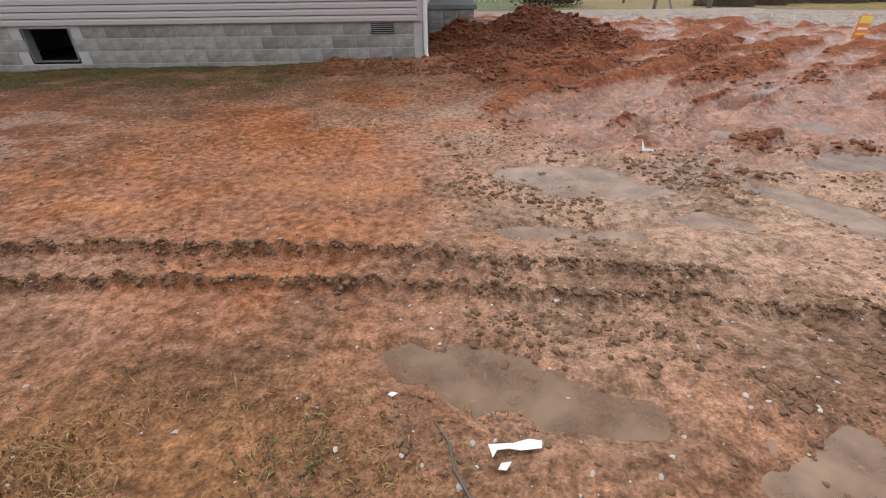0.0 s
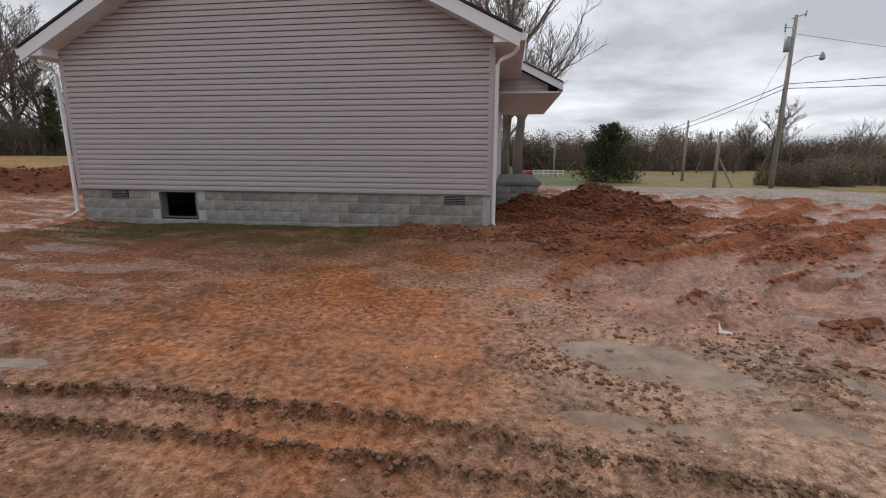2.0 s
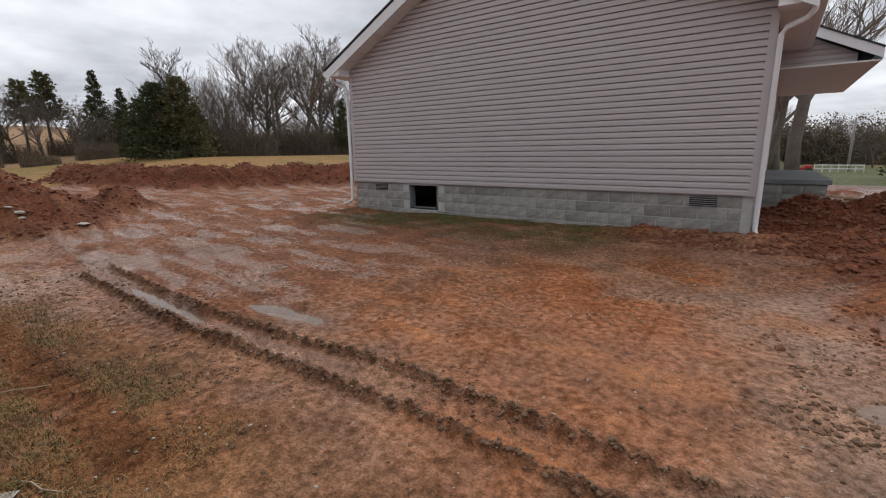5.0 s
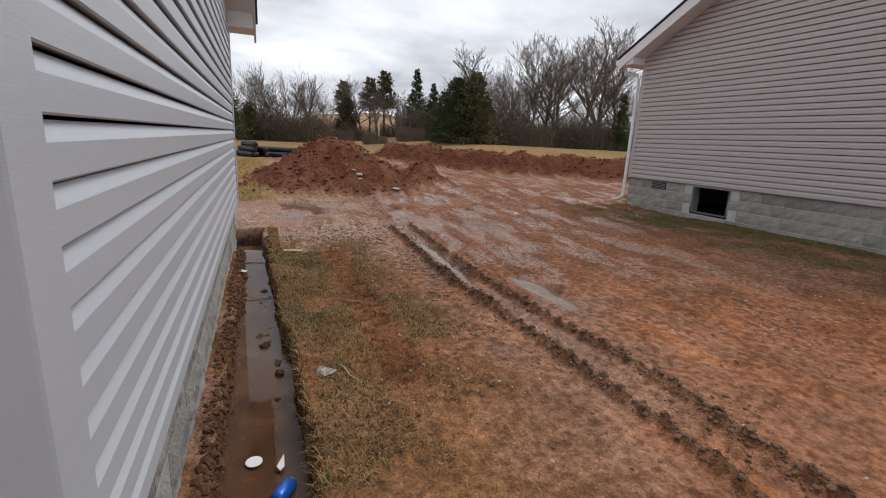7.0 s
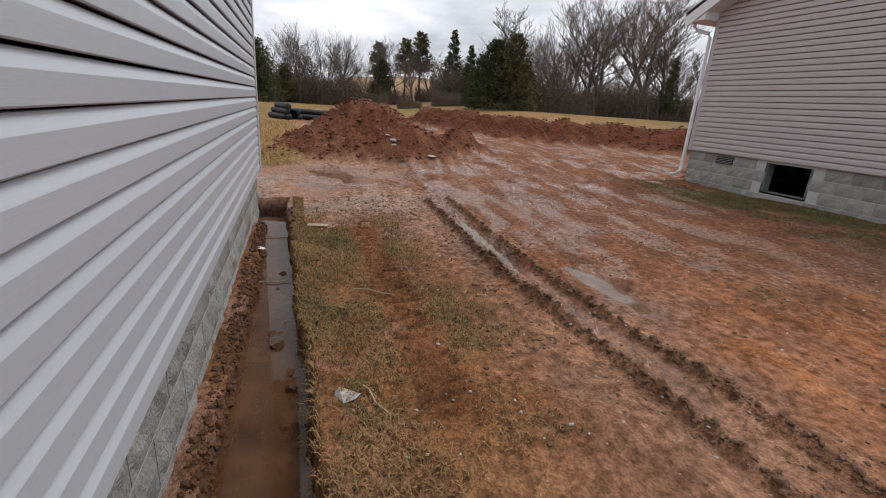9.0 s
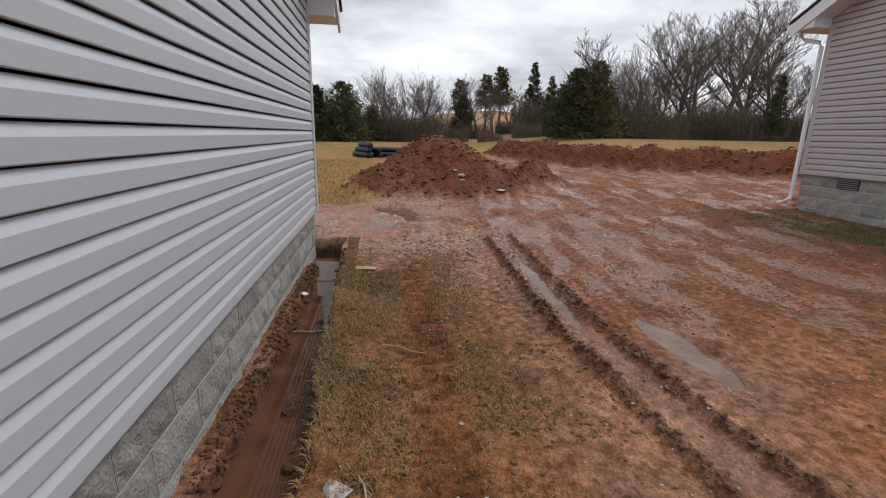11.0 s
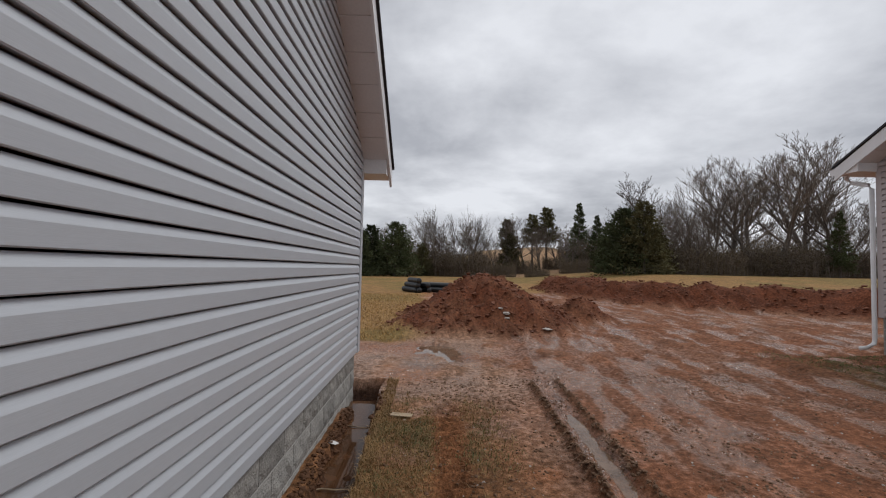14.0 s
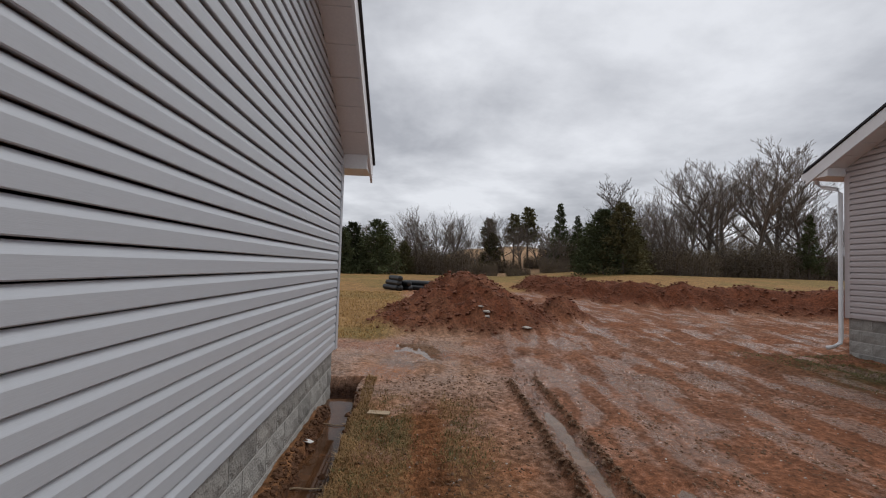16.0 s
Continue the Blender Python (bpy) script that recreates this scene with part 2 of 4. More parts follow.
def fbm(x, y, s, seed=0, octaves=4):
    t, a, n = 0, 1, 0
    for k in range(octaves):
        t, n, a = t + a * vn(x, y, s / 2 ** k, seed + k), n + a, a * 0.5
    return t / n


def step(x, a, b):
    t = np.clip((np.asarray(x) - a) / (b - a), 0, 1)
    return t * t * (3 - 2 * t)


def line_dist(x, y, pts):
    """Distance to a polyline."""
    best = np.full(np.shape(x), 1e9)
    for (ax, ay), (bx, by) in zip(pts, pts[1:]):
        dx, dy = bx - ax, by - ay
        t = np.clip(((x - ax) * dx + (y - ay) * dy) / (dx * dx + dy * dy), 0, 1)
        best = np.minimum(best, np.hypot(x - ax - t * dx, y - ay - t * dy))
    return best


TRACK_N = [(-6.35, -6.22), (-3.5, -6.36), (-2.4, -6.33), (-1.84, -6.22), (0.06, -6.31), (1.75, -6.55)]
TRACK_S = [(-6.2, -6.56), (-3.38, -6.68), (-2.33, -6.62), (-1.31, -6.56), (0.09, -6.63), (1.25, -6.74), (2.3, -6.92)]
# puddles: centre, half length, half width, turn
PUDDLES = [(0.42, -7.18, 0.62, 0.17, -18), (1.62, -7.62, 0.42, 0.24, 5), (1.02, -6.06, 0.48, 0.14, -8), (1.35, -5.25, 0.62, 0.3, -20),
           (2.72, -5.75, 0.75, 0.2, -62), (3.08, -4.18, 0.2, 0.16, 0), (3.75, 1.15, 0.65, 0.25, 25), (4.5, -2.3, 0.4, 0.13, 30),
           (-3.3, -5.98, 0.42, 0.12, 4), (2.0, -5.95, 0.3, 0.13, -30), (3.9, -4.0, 0.3, 0.2, 30), (2.3, -1.3, 0.6, 0.1, 10),
           (3.4, -0.6, 0.7, 0.12, 12), (3.6, -5.0, 0.35, 0.25, 0), (-4.4, -6.45, 0.8, 0.06, -3), (-8.2, -7.6, 0.9, 0.3, 10)]
# heaps: centre, radii, height
HEAPS = [(2.4, 2.6, 2.5, 1.9, 0.66), (1.2, 1.2, 1.5, 1.3, 0.35), (-12.6, -6.4, 2.9, 2.5, 1.2), (-11.2, -7.2, 1.7, 1.7, 0.5), (-13.6, -3.7, 1.3, 1.1, 0.6), (-14.5, -5.0, 2.5, 1.8, 0.5), (-12.6, 9.5, 2.2, 3.0, 1.5)]
BERM = [(-13.0, 9.0), (-17.4, 5.0), (-19.5, 2.6), (-25.0, 1.0), (-30.0, 0.5)]
TRENCH = (-6.32, -0.75, -8.6, -8.2)


def heap_height(x, y):
    z = np.zeros(np.shape(x))
    wob = 0.45 * (fbm(x, y, 1.1, 31) - 0.5)
    for cx, cy, rx, ry, h in HEAPS:
        d = np.hypot((x - cx) / rx, (y - cy) / ry) + wob
        z = np.maximum(z, h * (1.25 * np.clip(1 - d, 0, 1) - 0.25 * np.clip(1 - d, 0, 1) ** 2.5))
    d = line_dist(x, y, BERM) / 2.3 + wob
    z = np.maximum(z, 0.85 * step(1 - d, 0, 0.8))
    return z


def ridged(x, y, a, s, seed):
    """Wheel marks drawn out along the direction a (degrees)."""
    c, d = math.cos(radians(a)), math.sin(radians(a))
    return fbm((x * c + y * d) * 0.2, -x * d + y * c, s, seed, 3)


def height(x, y):
    x, y = np.asarray(x, float), np.asarray(y, float)
    far = step(np.hypot(x, y + 5), 25, 60)
    z = 0.06 * (fbm(x, y, 2.2, 1) - 0.5) + (0.045 * (fbm(x, y, 0.28, 5) - 0.5) + 0.016 * (fbm(x, y, 0.1, 7, 2) - 0.5)) * (1 - far)
    rough = step(x + 0.25 * y, -0.6, 1.2) * step(y, -6.3, -4.4) * (1 - step(y, 9, 12)) * (1 - step(x, 14, 20))
    z += rough * (0.42 * (ridged(x, y, 40, 0.34, 11) - 0.5) + 0.28 * (ridged(x, y, 8, 0.5, 15) - 0.5) + 0.1 * (fbm(x, y, 0.24, 21) - 0.5))
    churn = step(-x, 5.5, 8) * (1 - step(-x, 24, 30)) * step(y, -9, -8) * (1 - step(y, 3, 8))
    z += churn * (0.17 * (ridged(x, y, 172, 0.3, 41) - 0.5) + 0.09 * (fbm(x, y, 0.24, 45) - 0.5))
    # the wheel track with its two clodded edges
    for pts, amp, sd in ((TRACK_N, 0.045, 51), (TRACK_S, 0.055, 55)):
        d = line_dist(x, y, pts)
        z += amp * np.exp(-(d / 0.038) ** 2) * (0.35 + 1.1 * fbm(x, y, 0.11, sd, 2))
    inside = np.exp(-((line_dist(x, y, TRACK_N) - 0.16) / 0.1) ** 2) * np.exp(-((line_dist(x, y, TRACK_S) - 0.16) / 0.1) ** 2)
    for pts, ph in ((TRACK_N, 0.0), (TRACK_S, 1.3)):
        d = line_dist(x, y, pts)
        z += 0.022 * np.exp(-(d / 0.05) ** 2) * np.sin(x * 46 + ph + 2 * fbm(x, y, 0.5, 63)) * step(fbm(x, y, 0.9, 65), 0.3, 0.55)
    z += inside * (-0.03 + 0.018 * np.sin((x + 0.5 * np.abs(y + 6.46)) * 42) * step(fbm(x, y, 0.6, 61), 0.42, 0.6))
    # tread marks pressed in the strip of grass
    tr = np.exp(-((y + 7.58) / 0.13) ** 4) * step(-x, 1.8, 2.1) * (1 - step(-x, 5.2, 5.6))
    z += tr * (-0.025 + 0.03 * np.sin((x + 0.25 * y) * 55))
    # trench beside the grey house
    x0, x1, y0, y1 = TRENCH
    w = 0.11 * (fbm(x, y, 0.3, 71) - 0.5)
    cut = step(x, x0, x0 + 0.06) * (1 - step(x, x1 - 0.3, x1)) * (1 - step(y + w + 0.12 * step(-x, 3.5, 6) - 0.07 * step(x, -3.5, -1.6), y1 - 0.03, y1 + 0.015)) * step(y, -9.2, -9.0)
    ledge = step(-y + 1.2 * w, 8.44, 8.54)
    z -= cut * (0.2 + 0.16 * (1 - step(x, x0 + 0.45, x0 + 0.55)) - 0.15 * ledge * step(x, -5.6, -5.4))
    pools = []
    for cx, cy, a, b, r in PUDDLES:
        c, s = math.cos(radians(r)), math.sin(radians(r))
        d = np.hypot(((x - cx) * c + (y - cy) * s) / a, (-(x - cx) * s + (y - cy) * c) / b)
        pools.append(1 - step(d + 2.0 * (fbm(x, y, 0.32, 81) - 0.5), 0.55, 1.3))
        rim = 1 - step(d, 1.65, 2.3)
        z = z * (1 - rim) + np.maximum(z, -0.008 + 0.02 * fbm(x, y, 0.1, 83, 2)) * rim
    for k in pools:
        z = z * (1 - k) + k * (-0.048 + 0.055 * (fbm(x, y, 0.12, 85) - 0.42))
    hp = heap_height(x, y)
    z += hp * (1 + 0.8 * (fbm(x, y, 0.8, 91) - 0.5)) + np.minimum(hp, 0.3) * (1.0 * (fbm(x, y, 0.22, 95) - 0.5))
    # a low bank of clods along the corner of the mauve house
    z += 0.11 * np.exp(-((y + 0.15) / 0.35) ** 2) * step(x, -2.6, -1.2) * (1 - step(x, 1.5, 2.5)) * (0.4 + 1.2 * fbm(x, y, 0.3, 99))
    z -= 0.06 * np.clip(y - 14, 0, 30) * step(x, -1, 3)
    # the far fields rise a little to a hill in the west
    z += 3.2 * step(-x, 62, 105) * step(y, -20, 0) * (1 - step(y, 30, 60)) + 2.2 * step(-x, 70, 92) * step(y, -4, 4) * (1 - step(y, 16, 24)) + 0.2 * step(-x, 25, 55) + 1.0 * step(-x, 22, 46) * step(y, 2, 16)
    return z


def axis(a, b, s, lo, hi):
    c = list(np.arange(a, b, s))
    st, v = s, a
    left = []
    while v > lo:
        st *= 1.055
        v -= st
        left.append(v)
    st, v = s, c[-1]
    right = []
    while v < hi:
        st *= 1.055
        v += st
        right.append(v)
    return np.array(left[::-1] + c + right)


def blend(c, new_c, k):
    return c * (1 - k[..., None]) + np.array(new_c) * k[..., None]


def soil(x, y, z):
    """Colour of the soil, some wet shine painted in, and, last, how wet it is."""
    n1, n2, n3 = fbm(x, y, 1.6, 101), fbm(x, y, 0.5, 105), fbm(x, y, 4.5, 109)
    c = np.zeros(x.shape + (3,)) + np.array((0.36, 0.20, 0.125))
    c = blend(c, (0.34, 0.145, 0.065), step(n1, 0.45, 0.65) * 0.8)
    c = blend(c, (0.21, 0.125, 0.08), step(n2, 0.52, 0.7) * 0.7)
    c = blend(c, (0.40, 0.265, 0.19), step(n3, 0.5, 0.62) * step(0.62 - n1, 0, 0.15) * 0.7)
    wet = 0.47 + 0.7 * (n3 - 0.5) + 0.3 * (0.5 - n2)
    right = step(x + 0.25 * y, -0.6, 1.2) * step(y, -6.0, -4.4)
    c = blend(c, (0.37, 0.175, 0.11), right * 0.75)
    wet += right * (0.15 + 0.65 * (1 - step(z, -0.06, 0.01))) - step(z, 0.0, 0.05) * 0.6
    # troughs painted paler: shine of wet mud put into the colour
    c = blend(c, (0.42, 0.235, 0.155), right * (1 - step(z, -0.07, -0.01)) * 0.45)
    c = blend(c, (0.26, 0.098, 0.05), right * step(z, -0.01, 0.03) * 0.9)
    # the orange patch before the mauve house
    k = np.exp(-(((x + 0.8) / 1.5) ** 2 + ((y + 3.6) / 1.6) ** 2)) * step(n1 + n2, 0.8, 1.05)
    c = blend(c, (0.40, 0.15, 0.055), k)
    k = np.exp(-(((x + 0.72) / 0.35) ** 2 + ((y + 6.5) / 0.1) ** 2))
    c, wet = blend(c, (0.45, 0.18, 0.06), k), wet + 0.2 * k
    for ox, oy, oa, ob in ((-1.84, -5.69, 0.3, 0.1), (-0.2, -5.45, 0.38, 0.16), (-0.95, -5.3, 0.35, 0.12), (0.45, -3.9, 0.3, 0.22), (0.75, -6.15, 0.3, 0.1), (-6.6, -8.0, 0.5, 0.4), (-4.6, -3.3, 0.9, 0.3)):
        k = np.exp(-((((x - ox) / oa) ** 2 + ((y - oy) / ob) ** 2) * (0.6 + 0.8 * n2)) ** 2)
        c, wet = blend(c, (0.44, 0.185, 0.065), k * 0.85), wet + 0.12 * k
    west = step(-x, 2.4, 4) * step(y, -7.0, -6.2) * (1 - step(-x, 24, 30))
    streak = step(ridged(x, y, 172, 0.24, 121) * 0.6 + 0.4 * n2, 0.47, 0.6)
    c = blend(c, (0.25, 0.115, 0.068), west * 0.75)
    # streaks lightened too: part of the wet sheen is painted into the soil
    c = blend(c, (0.44, 0.29, 0.21), west * streak * 0.25)
    wet += west * (0.62 * streak - 0.22)
    gap = np.exp(-((line_dist(x, y, TRACK_N) - 0.16) / 0.12) ** 2) * np.exp(-((line_dist(x, y, TRACK_S) - 0.16) / 0.12) ** 2) * step(-x, 1.6, 2.4)
    wet += 0.75 * gap
    sheen = np.exp(-(((x + 3.0) / 1.0) ** 2 + ((y + 5.9) / 0.33) ** 2)) + np.exp(-(((x + 7.4) / 1.2) ** 2 + ((y + 7.6) / 0.7) ** 2)) + 0.8 * np.exp(-(((x + 5.4) / 1.3) ** 2 + ((y + 5.0) / 0.5) ** 2)) + 0.8 * np.exp(-(((x + 1.95) / 0.35) ** 2 + ((y + 6.85) / 0.12) ** 2))
    wet += 0.45 * sheen * step(n2, 0.36, 0.56)
    # dark gravelly mud
    k = np.exp(-(((x - 1.5) / 0.9) ** 2 + ((y + 7.0) / 0.5) ** 2)) * step(n2, 0.38, 0.6)
    c = blend(c, (0.22, 0.135, 0.095), k * 0.7)
    k = np.exp(-(((x - 2.1) / 0.5) ** 2 + ((y + 5.35) / 0.35) ** 2)) * step(n2, 0.35, 0.5)
    c = blend(c, (0.11, 0.065, 0.04), k)
    d = np.minimum(line_dist(x, y, TRACK_N), line_dist(x, y, TRACK_S))
    c = blend(c, (0.17, 0.10, 0.065), np.exp(-(d / 0.045) ** 2) * 0.7)
    # thin turf: along the mauve house and along the trench
    k = step(y, -2.9, -1.5) * (1 - step(y, 0.2, 0.5)) * step(x, -8.2, -6.5) * (1 - step(x, -2.4, -1.2)) * step(n1 + 0.6 * n2, 0.55, 0.85)
    c, wet = blend(c, (0.125, 0.105, 0.04), k * 0.85), wet - 0.3 * k
    k = (1 - step(y, -7.7, -6.75)) * step(x, -5.9, -5.0) * (1 - step(x, -0.6, 0.8)) * step(n2 + 0.3 * n1, 0.4, 0.62)
    c, wet = blend(c, (0.28, 0.15, 0.068), k * 0.8), wet - 0.35 * k
    k = np.exp(-((y + 7.58) / 0.15) ** 4) * step(-x, 1.7, 2.1) * (1 - step(-x, 5.2, 5.6))
    c = blend(c, (0.27, 0.125, 0.062), k * 0.8)
    k = (1 - step(y, -7.9, -7.3)) * step(x, -2.5, 0.5) * (1 - step(x, 0.6, 1.6)) * 0.5
    c = blend(c, (0.24, 0.14, 0.08), k)
    # trench bed: darker brown the deeper it lies
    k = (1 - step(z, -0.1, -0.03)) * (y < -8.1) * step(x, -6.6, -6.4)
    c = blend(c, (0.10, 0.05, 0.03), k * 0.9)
    # heaps and berm
    hp = step(heap_height(x, y), 0.03, 0.2)
    c = blend(c, (0.17, 0.062, 0.032), hp)
    k = hp * step(-x, 8, 10) * (1 - step(y, -3, -2)) * step(n2, 0.4, 0.6)
    c, wet = blend(c, (0.22, 0.105, 0.06), k * 0.6), wet * (1 - 0.8 * hp)
    # fields of dry grass
    edge = 1.2 * (n1 - 0.5)
    f = np.maximum(step(-x + edge, 9.0, 9.6) * (1 - step(y + edge, -8.6, -7.8)), step(-x + 3 * edge, 26, 28))
    f = np.maximum(f, step(-x + edge, 12, 13) * step(y, 9, 11))
    f = np.maximum(f, step(-y, 10.5, 12))
    f = f * (1 - hp)
    c = blend(c, (0.36, 0.235, 0.105), f)
    c = blend(c, (0.24, 0.20, 0.075), f * step(n3, 0.45, 0.6) * 0.7)
    k = step(-x, 60, 68) * step(y + 4 * edge, -2, 3) * (1 - step(y + 4 * edge, 18, 24))
    c = blend(c, (0.46, 0.33, 0.22), k * 0.85)
    # lawn over the road
    near = y - np.interp(x, (-5, 2, 8, 11, 20), (14.0, 14.0, 8.3, 6.1, 2.5)) + 0.6 * edge
    over = y - np.interp(x, (-5, 2, 12.8, 14, 30), (18.5, 18.5, 17.0, 13.0, 4.0))
    e = step(x, -3, 0) * step(y, 2, 4)
    c = blend(c, (0.36, 0.335, 0.315), e * step(near, -0.3, 0.5))
    c = blend(c, (0.10, 0.125, 0.04), e * step(over, -0.2, 0.5))
    c = blend(c, (0.24, 0.20, 0.085), e * step(over, -0.2, 0.5) * step(x + 3 * n1, 13, 18))
    rd = near
    wet = wet * (1 - f) * (1 - 0.7 * e * step(rd, -0.5, 0.5))
    k = step(x, 0.0, 1.2) * (1 - step(y, -5.6, -4.2)) * step(n1 + 0.5 * n3, 0.5, 0.8)
    c, wet = blend(c, (0.47, 0.335, 0.245), k * 0.7), wet + 0.25 * k
    c = c * np.array((0.85, 0.755, 0.68))
    return np.concatenate([np.maximum(c, 0.01), np.clip(wet, 0, 1)[..., None]], -1)


def build_ground():
    xs, ys = axis(-8.0, 6.4, 0.028, -420, 420), axis(-8.75, 1.6, 0.028, -420, 420)
    gx, gy = np.meshgrid(xs, ys)
    gz = height(gx, gy)
    nx, ny = len(xs), len(ys)
    v = np.stack([gx, gy, gz], -1).reshape(-1, 3)
    i = (np.arange(ny - 1)[:, None] * nx + np.arange(nx - 1)).reshape(-1)
    q = np.stack([i, i + 1, i + nx + 1, i + nx], -1)
    me = bpy.data.meshes.new("ground")
    me.vertices.add(len(v))
    me.vertices.foreach_set("co", v.reshape(-1))
    me.loops.add(q.size)
    me.loops.foreach_set("vertex_index", q.reshape(-1))
    me.polygons.add(len(q))
    me.polygons.foreach_set("loop_start", np.arange(0, q.size, 4))
    me.polygons.foreach_set("use_smooth", np.ones(len(q), bool))
    me.update(calc_edges=True)
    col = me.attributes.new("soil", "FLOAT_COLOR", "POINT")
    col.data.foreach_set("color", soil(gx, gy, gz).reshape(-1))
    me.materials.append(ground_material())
    return tagged(new("ground", me), "wet red clay ground with wheel ruts, thin grass and fields", "ground", kind="structure")


build_ground()


def hz(x, y):
    return float(height(np.array([x]), np.array([y]))[0])


# ---- the two houses ----
def siding_mesh(left, right, z, h, y, s, deep=1.0):
    """One dutch-lap course between the lines left(z) and right(z), on the plane y; s is the way outwards."""
    prof = [(-0.011, 0.006), (0.019, 0.0), (0.022, 0.004), (0.0215, h * 0.60), (0.020, h * 0.635), (0.005, h * 0.93), (-0.011, h * 0.935), (-0.011, h + 0.004)]
    vs, fs, k = [], [], len(prof)
    for end in (left, right):
        vs += [(end(z + b), y + s * a * deep, z + b) for a, b in prof]
    for i in range(k):
        fs.append((i, (i + 1) % k, k + (i + 1) % k, k + i))
    fs += [tuple(range(k))[::-1], tuple(range(k, 2 * k))]
    return vs, fs


def block_mesh(w, h, d, s, seed):
    """A split-face concrete block, its broken face turned outwards."""
    r = random.Random(seed)
    vs, fs, nx, nz = [], [], 6, 3
    for j in range(nz + 1):
        for i in range(nx + 1):
            rim = i in (0, nx) or j in (0, nz)
            vs.append((w * i / nx, s * (0.004 if rim else 0.009 + r.random() * 0.014), h * j / nz))
    for j in range(nz):
        for i in range(nx):
            a = j * (nx + 1) + i
            fs.append((a, a + 1, a + nx + 2, a + nx + 1))
    o = len(vs)
    vs += [(0, -s * d, 0), (w, -s * d, 0), (w, -s * d, h), (0, -s * d, h)]
    c = [0, nx, nz * (nx + 1) + nx, nz * (nx + 1)]
    for a, b in ((0, 1), (1, 2), (2, 3), (3, 0)):
        fs.append((c[a], c[b], o + b, o + a))
    return mesh_from("concrete_block", vs, fs, M_BLOCK)


def house(label, x0, x1, yw, s, zs, course, ze, slope, over, gover, depth, mat, hole=None, vents=(), rows=4, post=0.075, deep=1.0):
    """A gabled house. Its gable wall stands on the plane y = yw and looks towards s."""
    h = thing("house", label, "house", ((x0 + x1) / 2, yw, 0))
    inv = Matrix.Translation((-(x0 + x1) / 2, -yw, 0))

    def under(ob):
        ob.matrix_parent_inverse = inv
        return ob

    xm = (x0 + x1) / 2
    top = lambda x: ze + slope * (min(x - x0, x1 - x) + over)
    wz = ze + slope * over - 0.205
    back = yw - s * depth
    # gable wall: a core with the siding on it
    rise = slope * (x1 - x0) / 2
    a, b = sorted((yw - s * 0.016, yw - s * 0.15))
    wall = under(bm_part("wall", prism([(x0, zs), (x1, zs), (x1, wz), (xm, wz + rise), (x0, wz)], a, b), mat, h))
    left = lambda z: x0 + max(0, z - wz) / slope + 0.001
    right = lambda z: x1 - max(0, z - wz) / slope - 0.001
    z = zs
    while z + course < wz + rise - 0.08:
        v, f = siding_mesh(left, right, z, course, yw, s, deep)
        part("siding_panel", mesh_from("siding_panel", v, f, mat), wall)
        z += course
    # the other walls, plain
    y0, y1 = sorted((yw - s * 0.152, back))
    for xa, xb in ((x0, x0 + 0.15), (x1 - 0.15, x1)):
        w2 = under(box("wall", (xa, y0, zs, xb, y1, wz), mat, h))
        zz = zs
        while zz + course < wz:
            out = 0.015
            xo = (xa - out, xa) if xa == x0 else (xb, xb + out)
            part("siding_panel", prism_mesh_side(xo, y0, y1, zz, course, mat), w2)
            zz += course
    e0, e1 = sorted((back - s * 0.004, back - s * 0.15))
    under(bm_part("wall", prism([(x0, zs), (x1, zs), (x1, wz), (xm, wz + rise), (x0, wz)], e0, e1), mat, h))
    for xa, sx in ((x0, -1), (x1, 1)):
        p0, p1 = sorted((xa + sx * 0.03, xa - sx * post))
        q0, q1 = sorted((yw + s * 0.03, yw - s * 0.075))
        under(bm_part("corner_post", boxes([(p0, q0, zs - 0.01, p1, q1, wz - 0.15)], 0.004), mat, h))
    # foundation: mortar core, with blocks proud of it
    f0, f1 = sorted((yw - s * 0.0285, yw - s * 0.2))
    fb = -0.35
    bits = [(x0 + 0.005, f0, fb, x1 - 0.005, f1, zs - 0.002)]
    if hole:
        hx0, hx1, hz0, hz1 = hole
        bits = [(x0 + 0.005, f0, fb, hx0, f1, zs - 0.002), (hx1, f0, fb, x1 - 0.005, f1, zs - 0.002), (hx0, f0, fb, hx1, f1, hz0), (hx0, f0, hz1, hx1, f1, zs - 0.002)]
    base = under(bm_part("foundation", boxes(bits), M_MORTAR, h, "grey split-face concrete block foundation"))
    kinds = [block_mesh(0.393, 0.19, 0.02, s, 40 + k) for k in range(5)]
    halves = [block_mesh(0.193, 0.19, 0.02, s, 60 + k) for k in range(2)]
    r = random.Random(5)
    for j in range(rows):
        zb = zs - 0.205 - 0.2 * j
        x = x0 + 0.004
        first = j % 2 == 1
        while x < x1 - 0.1:
            half = first or x + 0.39 > x1
            first = False
            w = 0.2 if half else 0.4
            blocked = hole and x + w > hole[0] + 0.03 and x < hole[1] - 0.03 and zb + 0.19 > hole[2] + 0.03 and zb < hole[3]
            if x + w < x1 + 0.02 and not blocked:
                o = part("concrete_block", r.choice(halves if half else kinds), base)
                o.location = (x, yw - s * 0.03, zb)
            x += w
    g0, g1 = sorted((yw - s * 0.2, back))
    for xa in (x0, x1 - 0.2):
        under(box("foundation", (xa, g0, fb, xa + 0.2, g1, zs - 0.002), M_BLOCK, h))
    under(box("floor_deck", (x0 + 0.05, min(g0, g1), zs, x1 - 0.05, max(g0, g1), zs + 0.1), M_DARK, h))
